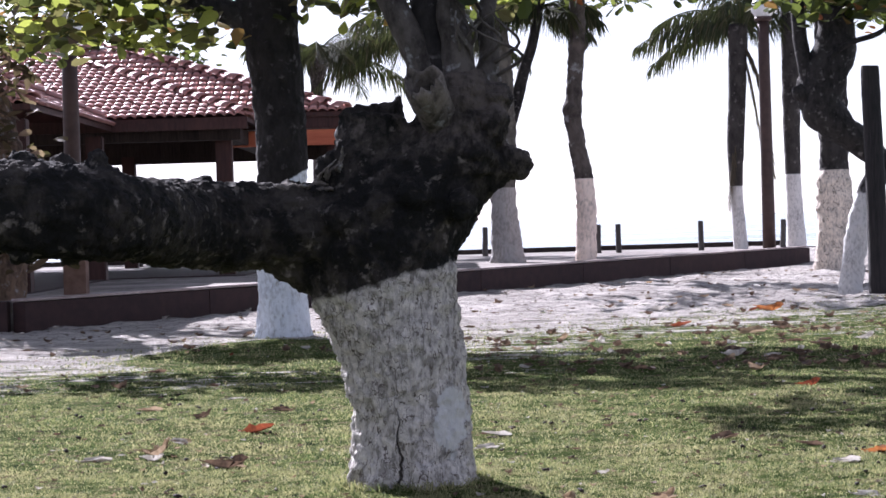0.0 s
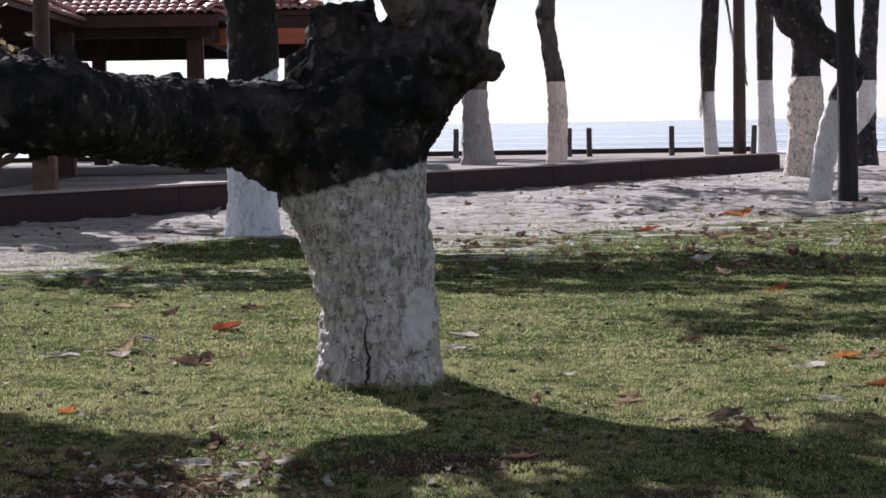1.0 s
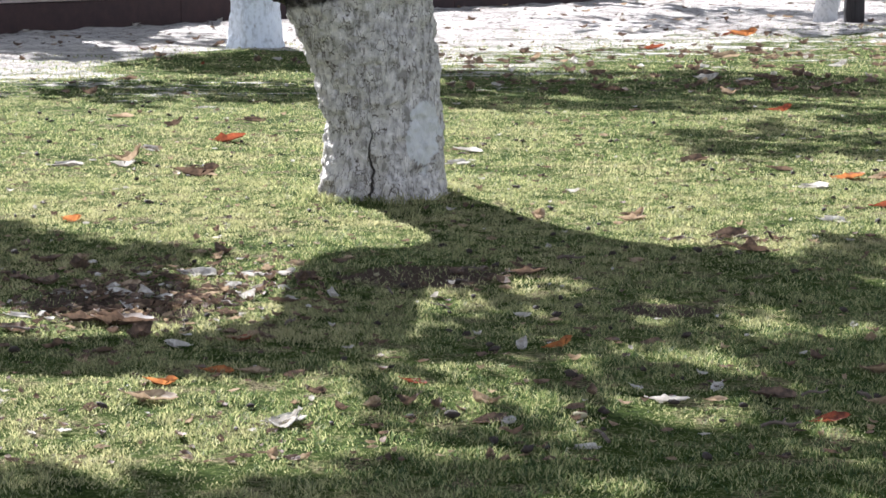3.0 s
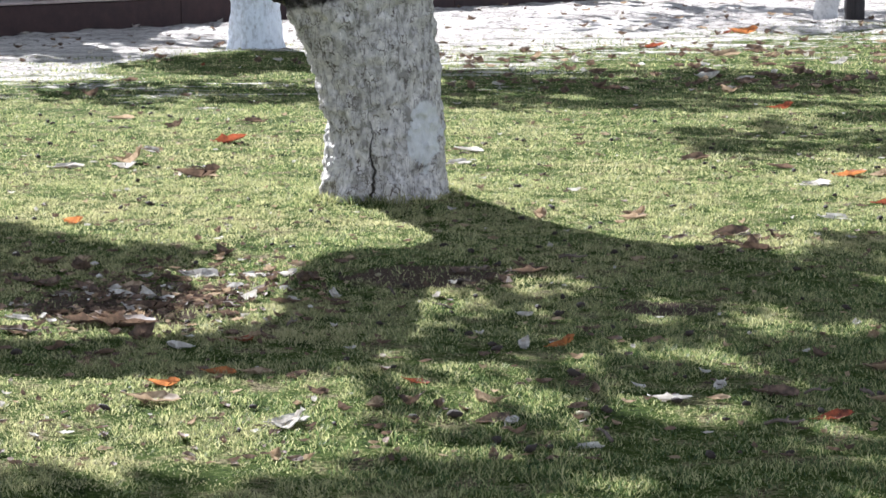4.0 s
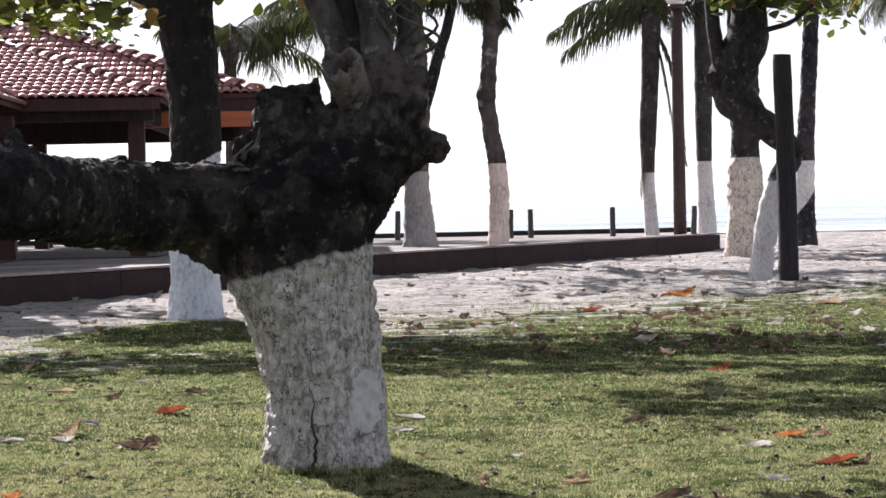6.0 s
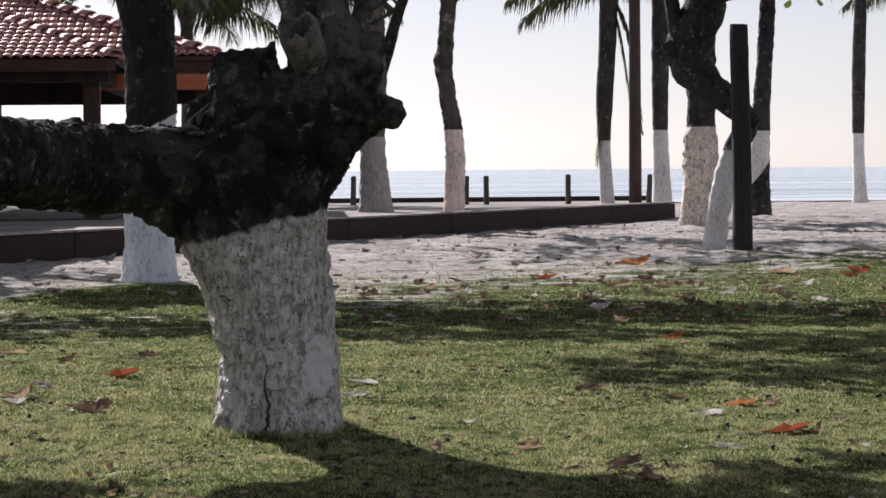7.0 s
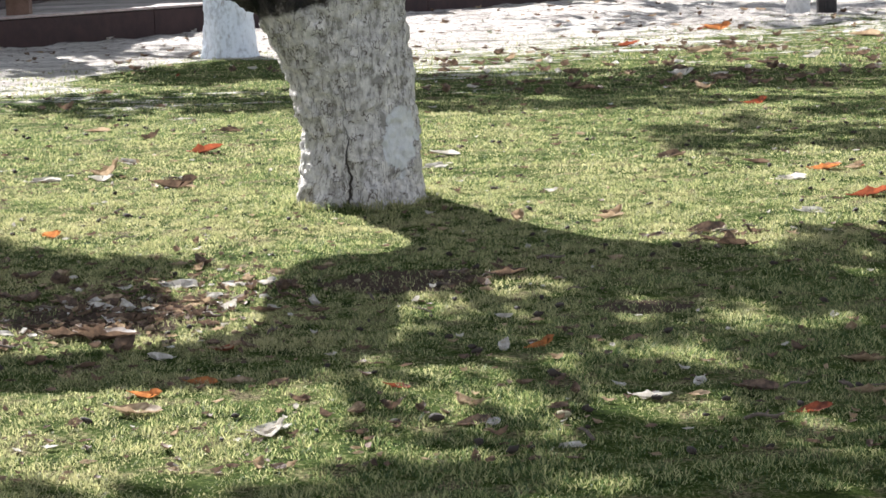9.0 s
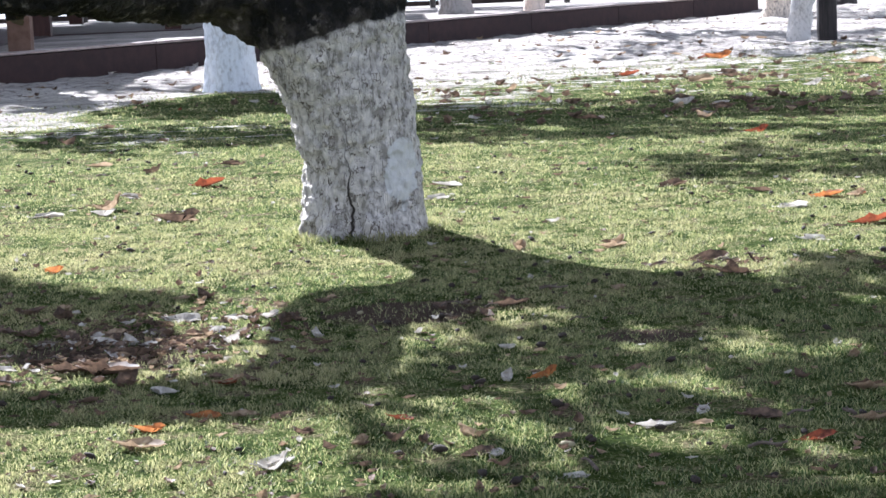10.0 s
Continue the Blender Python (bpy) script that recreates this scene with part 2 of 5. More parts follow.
    nt.links.new(mix(nt, bare, turf, sand), p.inputs["Base Color"])
    bump(nt, maths(nt, "ADD", fine, maths(nt, "ADD", maths(nt, "MULTIPLY", streak, 1.0), maths(nt, "MULTIPLY", noise_tex(nt, 9.0, 5, 0.7), 1.5))), 0.9, 0.06)
    return m


def water_material():
    m, nt, p = material("sea water", 0.22)
    w = noise_tex(nt, 0.16, 5, 0.6, (0.05, 1, 1))
    nt.links.new(ramp(nt, w, [(0.44, (0.22, 0.28, 0.31)), (0.54, (0.58, 0.64, 0.66))]), p.inputs["Base Color"])
    p.inputs["Specular IOR Level"].default_value = 0.5
    bump(nt, noise_tex(nt, 0.9, 6, 0.6, (0.3, 1, 1)), 0.6, 0.3)
    return m


GROUND = ground_material()
WATER = water_material()
TERRACE_SAND = plain("trodden terrace sand", (0.09, 0.075, 0.065), (0.40, 0.36, 0.33), 5.0, 0.95, 0.5, 0.02, (0.5, 1, 1))
BRICKRED = plain("oxide red painted masonry", (0.028, 0.017, 0.018), (0.056, 0.03, 0.029), 5.0, 0.8, 0.4, 0.01)
SHADE_SLAB = plain("added dark red slab standing for the shade under the roofs", (0.035, 0.024, 0.024), (0.085, 0.06, 0.058), 3.0, 0.8, 0.2, 0.006)
COPING = plain("worn cement coping", (0.26, 0.20, 0.19), (0.46, 0.40, 0.38), 8.0, 0.9, 0.4, 0.01)
DARKWOOD = plain("weathered dark timber", (0.018, 0.013, 0.012), (0.06, 0.042, 0.036), 9.0, 0.8, 0.6, 0.01, (3, 3, 0.3))
REDWOOD = plain("red brown varnished timber", (0.035, 0.016, 0.014), (0.085, 0.036, 0.03), 7.0, 0.6, 0.4, 0.006, (3, 3, 0.3))
SUNLIT_FASCIA = plain("orange varnished fascia with sunlight in its colour", (0.42, 0.10, 0.05), (0.58, 0.17, 0.08), 4.0, 0.6, 0.3, 0.005, (0.3, 1, 2))
TILE = plain("clay roof tile", (0.34, 0.145, 0.125), (0.60, 0.33, 0.29), 9.0, 0.5, 0.4, 0.008, vary=0.35)
TILE.node_tree.nodes["Principled BSDF"].inputs["Specular IOR Level"].default_value = 0.6
POLEWOOD = plain("blackened timber", (0.010, 0.009, 0.010), (0.035, 0.03, 0.03), 11.0, 0.75, 0.7, 0.015, (3, 3, 0.3))
LAMPPOLE = plain("brown painted metal", (0.05, 0.03, 0.026), (0.09, 0.055, 0.048), 5.0, 0.5, 0.1, 0.003)
FOOTING = plain("tan brown painted cement", (0.13, 0.075, 0.055), (0.24, 0.15, 0.115), 6.0, 0.85, 0.3, 0.006)
GREYPOST = plain("grey weathered post", (0.05, 0.045, 0.042), (0.13, 0.12, 0.115), 12.0, 0.9, 0.5, 0.006, (3, 3, 0.3))
GLOBE, _nt, _p = material("opal glass globe", 0.25)
_p.inputs["Base Color"].default_value = (0.86, 0.87, 0.88, 1)
MAIN_BARK = bark("black mossy bark over limewash", (0.006, 0.0055, 0.006), (0.06, 0.051, 0.044), 1.175, 0.25, 0.05, (0.79, 0.74, 0.69), 13.0, chips=0.75, fork=1.85)
TORN = bark("grey torn wood", (0.04, 0.034, 0.03), (0.22, 0.19, 0.165), scale=16.0)
PALE_TORN = bark("pale splintered wood", (0.10, 0.09, 0.08), (0.34, 0.31, 0.28), scale=20.0)
DARK_BARK = bark("dark lichen bark", (0.008, 0.007, 0.008), (0.04, 0.036, 0.034), scale=10.0)
GREY_BARK = bark("grey branch bark", (0.025, 0.021, 0.02), (0.12, 0.105, 0.095), scale=12.0)
BLUE_PAINT = bark("bluish limewashed trunk", (0.006, 0.005, 0.005), (0.022, 0.019, 0.019), 1.85, 0.6, 0.05, (0.70, 0.74, 0.80), 7.0, chips=0.5)
PINK_PAINT = bark("cream limewashed trunk", (0.03, 0.024, 0.022), (0.12, 0.10, 0.088), 1.9, 0.0, 0.03, (0.80, 0.67, 0.59), 4.0, chips=0.5)
ROUGH_PAINT = bark("knobbly limewashed trunk", (0.01, 0.009, 0.01), (0.045, 0.04, 0.037), 2.42, 0.0, 0.05, (0.80, 0.70, 0.60), 6.0, chips=0.63)
GREY_PAINT = bark("grey limewashed palm trunk", (0.05, 0.045, 0.04), (0.16, 0.145, 0.125), 1.76, 0.0, 0.03, (0.38, 0.36, 0.35), 5.0, chips=0.5)
FOOT_SHADE_PAINT = bark("limewashed trunk with foot shade in its colour", (0.014, 0.013, 0.015), (0.06, 0.055, 0.055), 2.5, 0.0, 0.03, (0.74, 0.72, 0.70), 6.0, shade_to=1.25, chips=0.5)
LEAVES = leaf_material("broad green leaves", [(0.0, (0.02, 0.03, 0.012)), (0.5, (0.05, 0.07, 0.02)), (0.85, (0.13, 0.16, 0.035)), (0.94, (0.14, 0.06, 0.03)), (1.0, (0.26, 0.06, 0.025))], 0.6, 0.42)
HANGING = leaf_material("mottled hanging leaves", [(0.0, (0.018, 0.022, 0.014)), (0.3, (0.05, 0.055, 0.025)), (0.5, (0.13, 0.09, 0.06)), (0.65, (0.22, 0.26, 0.05)), (0.9, (0.42, 0.45, 0.09)), (1.0, (0.30, 0.10, 0.05))], 0.5, 0.55)
FRONDS = leaf_material("palm fronds", [(0.0, (0.025, 0.034, 0.02)), (0.6, (0.05, 0.06, 0.032)), (1.0, (0.13, 0.11, 0.07))], 0.8, 0.2)
DRY_FRONDS = leaf_material("dry palm fronds", [(0.0, (0.05, 0.04, 0.03)), (1.0, (0.16, 0.12, 0.085))], 0.8, 0.15)
GRASS = leaf_material("lawn grass blades", [(0.0, (0.02, 0.046, 0.02)), (0.35, (0.08, 0.135, 0.045)), (0.6, (0.27, 0.29, 0.115)), (1.0, (0.56, 0.52, 0.27))], 0.6, 0.45, (0.60, 0.51, 0.29), (0.36, 0.45, 0.13))


def dead_leaf_material(name, dark, light, glow):
    m, nt, p = material(name, 0.7)
    col = ramp(nt, noise_tex(nt, 22.0, 5, 0.6), [(0.35, dark), (0.65, light)])
    nt.links.new(col, p.inputs["Base Color"])
    tr = nt.nodes.new("ShaderNodeBsdfTranslucent")
    nt.links.new(col, tr.inputs[0])
    ms = nt.nodes.new("ShaderNodeMixShader")
    ms.inputs[0].default_value = glow
    nt.links.new(p.outputs[0], ms.inputs[1])
    nt.links.new(tr.outputs[0], ms.inputs[2])
    nt.links.new(ms.outputs[0], nt.nodes["Material Output"].inputs[0])
    return m


LEAF_RED = dead_leaf_material("red fallen leaf", (0.11, 0.035, 0.02), (0.38, 0.10, 0.045), 0.35)
LEAF_ORANGE = dead_leaf_material("orange fallen leaf", (0.24, 0.09, 0.035), (0.56, 0.22, 0.07), 0.4)
DRY_CLUMPS = leaf_material("withered brown leaves", [(0.0, (0.04, 0.026, 0.02)), (0.6, (0.14, 0.085, 0.065)), (1.0, (0.30, 0.20, 0.15))], 0.7, 0.35)
LEAF_BROWN = dead_leaf_material("brown fallen leaf", (0.065, 0.045, 0.034), (0.235, 0.155, 0.105), 0.25)
LEAF_TAN = dead_leaf_material("tan fallen leaf", (0.22, 0.15, 0.09), (0.48, 0.36, 0.24), 0.35)
LEAF_PALE = dead_leaf_material("pale dry leaf", (0.38, 0.34, 0.29), (0.70, 0.66, 0.60), 0.3)
NUT = plain("dark fallen fruit", (0.02, 0.015, 0.012), (0.075, 0.055, 0.04), 30.0, 0.8, 0.5, 0.004, vary=0.5)
NUT_PALE = plain("pale fallen fruit", (0.22, 0.19, 0.11), (0.42, 0.38, 0.24), 30.0, 0.8, 0.3, 0.003, vary=0.4)
TWIG = plain("dead twig", (0.06, 0.045, 0.035), (0.24, 0.19, 0.15), 30.0, 0.9, 0.4, 0.003)


# ---- building helpers ----
def mesh_of(name, bm, mat, smooth=True):
    me = bpy.data.meshes.new(name)
    bm.to_mesh(me)
    bm.free()
    me.materials.append(mat)
    if smooth:
        me.shade_smooth()
    return me


def part(name, bm, mat, parent=None, label="", smooth=True):
    ob = new(name, mesh_of(name, bm, mat, smooth))
    if parent:
        ob.parent = parent
    if label:
        ob["label"] = label
    return ob


def thing(name, at, label, category, group="", kind=""):
    ob = new(name)
    ob.location = at
    ob.empty_display_size = 0.2
    return tagged(ob, label, category, group, kind)


def box(bm, x0, y0, z0, x1, y1, z1, bevel=0.0, m=Matrix()):
    r = bmesh.ops.create_cube(bm, size=1)
    vs = r["verts"]
    bmesh.ops.scale(bm, vec=(x1 - x0, y1 - y0, z1 - z0), verts=vs)
    bmesh.ops.translate(bm, vec=((x0 + x1) / 2, (y0 + y1) / 2, (z0 + z1) / 2), verts=vs)
    if bevel:
        es = list({e for v in vs for e in v.link_edges})
        vs = bmesh.ops.bevel(bm, geom=es, offset=bevel, segments=2, affect="EDGES")["verts"]
    bmesh.ops.transform(bm, matrix=m, verts=list({v for v in vs if v.is_valid}))


def smooth_path(pts, steps):
    """Points and radii (x, y, z, r) passed through smoothly."""
    out = []
    p = [np.array(q, float) for q in pts]
    p = [2 * p[0] - p[1]] + p + [2 * p[-1] - p[-2]]
    for i in range(1, len(p) - 2):
        for k in range(steps):
            t = k / steps
            out.append(0.5 * (2 * p[i] + (p[i + 1] - p[i - 1]) * t + (2 * p[i - 1] - 5 * p[i] + 4 * p[i + 1] - p[i + 2]) * t * t
                              + (3 * p[i] - p[i - 1] - 3 * p[i + 1] + p[i + 2]) * t ** 3))
    out.append(p[-2])
    return out


def tube(bm, pts, seg=12, steps=4, rough=0.0, grain=3.0, seed=0.0, rings=0.0):
    """A closed limb of round section along pts (x, y, z, radius), knobbly by rough (share of the radius)."""
    path = smooth_path(pts, steps)
    last = None
    up = Vector((0.31, 0.95, 0.05)).normalized()
    for i, q in enumerate(path):
        c = Vector(q[:3])
        a, b = path[max(i - 1, 0)], path[min(i + 1, len(path) - 1)]
        d = Vector(b[:3] - a[:3])
        d = d.normalized() if d.length > 1e-6 else Vector((0, 0, 1))
        u = (up - d * up.dot(d))
        u = u.normalized() if u.length > 0.05 else d.orthogonal().normalized()
        v = d.cross(u)
        ring = []
        for k in range(seg):
            w = 2 * math.pi * k / seg
            n = u * math.cos(w) + v * math.sin(w)
            r = max(q[3], 0.002)
            if rough:
                s = (c + n * r) * grain + Vector((seed, seed * 0.7, 0))
                r *= 1 + rough * (noise.noise(s) * 1.2 + 0.6 * noise.noise(s * 2.7) + 0.35 * noise.noise(s * 6.1))
            if rings:
                r *= 1 + rings * math.sin(i * 2.4)
            ring.append(bm.verts.new(c + n * r))
        if last:
            for k in range(seg):
                bm.faces.new((last[k], last[(k + 1) % seg], ring[(k + 1) % seg], ring[k]))
        else:
            bm.faces.new(ring[::-1])
        last = ring
    bm.faces.new(last)


def limb(name, pts, mat, parent, seg=12, steps=4, rough=0.1, grain=3.0, seed=0.0, label="", rings=0.0):
    bm = bmesh.new()
    tube(bm, pts, seg, steps, rough, grain, seed, rings)
    return part(name, bm, mat, parent, label)


def leaves_mesh(name, spots, mat, length=0.2, width=0.11, seed=1, flat=0.5, per=14, spread=0.35):
    """Clumps of broad leaves, drooping round each spot (x, y, z)."""
    rng = np.random.default_rng(seed)
    verts, faces = [], []
    prof = ((0.0, 0.0), (0.3, 0.30), (0.65, 0.5), (0.9, 0.36), (1.0, 0.0))
    for s in spots:
        for _ in range(per):
            c = np.array(s[:3]) + rng.normal(0, spread, 3) * np.array((1, 1, 0.55))
            if len(s) > 3:
                c[2] = max(c[2], s[3])
            yaw, dip = rng.uniform(0, 2 * math.pi), rng.normal(-0.25, flat)
            roll = rng.normal(0, flat)
            k = rng.uniform(0.65, 1.15)
            M = np.array(Euler((roll, dip, yaw)).to_matrix())
            n = len(verts)
            fold = rng.uniform(0.05, 0.22)
            pts = [(0, 0, 0)]
            for a, b in prof[1:-1]:
                pts += [(a * length, b * width, fold * b * width - 0.12 * length * a * a), (a * length, 0, -0.12 * length * a * a), (a * length, -b * width, fold * b * width - 0.12 * length * a * a)]
            pts.append((length, 0, -0.14 * length))
            verts += [tuple(c + k * (M @ np.array(q))) for q in pts]
            faces += [(n, n + 2, n + 1), (n, n + 3, n + 2)]
            for j in (1, 4):
                faces += [(n + j, n + j + 1, n + j + 4, n + j + 3), (n + j + 1, n + j + 2, n + j + 5, n + j + 4)]
            faces += [(n + 7, n + 8, n + 10), (n + 8, n + 9, n + 10)]
    me = bpy.data.meshes.new(name)
    me.from_pydata(verts, [], faces)
    me.materials.append(mat)
    return me


def crown(parent, spots, mat=LEAVES, name="crown", **kw):
    ob = new(name, leaves_mesh(name, [tuple(np.array(s) - np.array((*parent.location, 0))[:len(s)]) for s in spots], mat, **kw))
    ob.parent = parent
    return ob


def frond(parent, start, way, length, droop, mat=FRONDS, seed=0, leaflet=0.75):
    """A palm frond: an arching rib with hanging leaflets on both sides."""
    rng = np.random.default_rng(seed)
    bm = bmesh.new()
    d = Vector(way).normalized()
    side = d.cross(Vector((0, 0, 1))).normalized()
    pts = []
    n = 26
    for i in range(n + 1):
        t = i / n
        c = Vector(start) + d * (length * t) + Vector((0, 0, -droop * length * t * t))
        pts.append(c)
    path = [(*pts[i], 0.03 * (1 - 0.85 * i / n)) for i in range(0, n + 1, 3)]
    tube(bm, path, 5, 1)
    for i in range(3, n + 1):
        for k in range(3):
            f = k / 3
            c = pts[i - 1].lerp(pts[i], f)
            ln = leaflet * (0.45 + 0.75 * math.sin(math.pi * min(1, 0.12 + 0.85 * i / n))) * rng.uniform(0.75, 1.15)
            for s in (-1, 1):
                out = (side * s * rng.uniform(0.3, 0.8) + d * rng.uniform(0.2, 0.55) + Vector((0, 0, -rng.uniform(0.5, 1.4)))).normalized()
                tip = c + out * ln + Vector((0, 0, -0.3 * ln))
                mid = c + out * ln * 0.55
                w = d * 0.02
                v = [bm.verts.new(c - w * 0.4), bm.verts.new(mid - w), bm.verts.new(tip), bm.verts.new(mid + w), bm.verts.new(c + w * 0.4)]
                bm.faces.new(v)
    return part("frond", bm, mat, parent, smooth=False)


def gz(x, y):
    """Height of the lawn."""
    h = 0.018 * noise.noise(Vector((x * 0.8, y * 0.8, 0))) + 0.008 * noise.noise(Vector((x * 3.1, y * 3.1, 4)))
    h += 0.05 * math.exp(-((x + 0.215) ** 2 + (y - 11.5) ** 2) / 0.35)
    h += 0.05 * math.exp(-(((x + 2.1) / 0.9) ** 2 + ((y - 26.6) / 1.5) ** 2))
    if y > 27:
        h *= max(0.0, 1 - (y - 27) / 4)
        k = min(1, (y - 27) / 4)
        h += k * (0.04 * noise.noise(Vector((x * 0.5, y * 0.9, 7))) + 0.05 * noise.noise(Vector((x * 1.5, y * 1.9, 2))) + 0.075 * abs(noise.noise(Vector((x * 2.6, y * 3.0, 5)))))
    return h


# ---- ground, sea, terrace ----
def build_ground():
    xs = np.concatenate((np.linspace(-1500, -20, 14), np.arange(-16, -9, 1.0), np.arange(-9, 18, 0.14), np.arange(18, 26, 1.0), np.linspace(30, 1500, 14)))
    ys = np.concatenate((np.linspace(-400, -5, 10), np.arange(-3, 5, 0.5), np.arange(5, 60, 0.14), np.arange(60, 84, 0.8), np.array((85.0, 95, 120, 200, 700, 2000, 4600))))
    verts, faces = [], []
    for y in ys:
        for x in xs:
            z = gz(x, y) if -16 < x < 26 and 0 < y < 84 else 0.0
            if y > 84:
                z = -min(4.0, (y - 84) * 0.08 + 0.35)
            verts.append((x, y, z))
    n = len(xs)
    for j in range(len(ys) - 1):
        for i in range(n - 1):
            a = j * n + i
            faces.append((a, a + 1, a + n + 1, a + n))
    me = bpy.data.meshes.new("ground")
    me.from_pydata(verts, [], faces)
    me.materials.append(GROUND)
    me.shade_smooth()
    tagged(new("ground", me), "short lawn thinning out into pale trodden sand", "ground", kind="structure")


def build_sea():
    bm = bmesh.new()
    ys = [86 + 4400 * (k / 60) ** 3 for k in range(61)]
    rows = [[bm.verts.new((x, y, -0.75)) for x in (-2500, -300, 0, 300, 2500)] for y in ys]
    for a, b in zip(rows, rows[1:]):
        for k in range(4):
            bm.faces.new((a[k], a[k + 1], b[k + 1], b[k]))
    tagged(part("water", bm, WATER), "calm pale sea reaching to the horizon", "sea", kind="structure")


WALL_A, WALL_B = Vector((-6.3, 30.8)), Vector((9.9, 56.9))


def build_terrace():
    bm = bmesh.new()
    ring = [(-6.3, 30.95), (9.85, 56.95), (10.1, 62.4), (-60, 62.4), (-60, 30.95)]
    lo = [bm.verts.new((x, y, -0.2)) for x, y in ring]
    hi = [bm.verts.new((x, y, 0.46)) for x, y in ring]
    bm.faces.new(hi)
    for k in range(5):
        bm.faces.new((lo[k], lo[(k + 1) % 5], hi[(k + 1) % 5], hi[k]))
    tagged(part("terrace", bm, TERRACE_SAND, smooth=False), "raised sandy terrace behind a low red wall", "terrace", kind="structure")
    d = WALL_B - WALL_A
    m = pose(WALL_A.x, WALL_A.y, 0, 0, 0, math.degrees(math.atan2(d.y, d.x)))
    wall = thing("low_wall", (0, 0, 0), "low oxide-red retaining wall along the sand", "low wall", kind="structure")
    n = 7
    for k in range(n):
        bm = bmesh.new()
        a, b = d.length * k / n, d.length * (k + 1) / n
        box(bm, a + 0.001, -0.12, -0.15, b - 0.001, 0.12, 0.45 + 0.012 * noise.noise(Vector((k * 1.7, 0, 0))), 0.012, m)
        part("wall_panel", bm, BRICKRED, wall, smooth=False)
        bm = bmesh.new()
        box(bm, a + 0.006, -0.15, 0.465, b - 0.006, 0.15, 0.505 + 0.01 * noise.noise(Vector((k * 2.3, 5, 0))), 0.01, m)
        part("coping", bm, COPING, wall, smooth=False)
    bm = bmesh.new()
    box(bm, -60, 30.7, -0.15, -6.45, 30.95, 0.47, 0.012)
    tagged(part("side_wall", bm, BRICKRED, smooth=False), "low oxide-red wall returning from the corner", "low wall", kind="structure")
    bm = bmesh.new()
    box(bm, -60, 62.0, 0.45, 10.1, 62.3, 0.60, 0.02)
    tagged(part("kerb", bm, DARKWOOD, smooth=False), "dark timber kerb edging the terrace", "kerb", kind="structure")
    bm = bmesh.new()
    box(bm, 10.2, 82.6, -0.2, 140, 82.95, 0.06, 0.02)
    tagged(part("kerb", bm, COPING, smooth=False), "low cement kerb between sand and beach", "kerb", kind="structure")


build_ground()
build_sea()
build_terrace()


# ---- the great tree ----
def displaced(ob, voxel, *layers):
    r = ob.modifiers.new("blend", "REMESH")
    r.mode, r.voxel_size, r.use_smooth_shade = "VOXEL", voxel, True
    for k, (size, amount, kind) in enumerate(layers):
        tex = bpy.data.textures.new("bark_relief", kind)
        tex.noise_scale = size
        d = ob.modifiers.new("relief", "DISPLACE")
        d.texture, d.strength, d.mid_level, d.texture_coords = tex, amount, 0.5, "LOCAL"


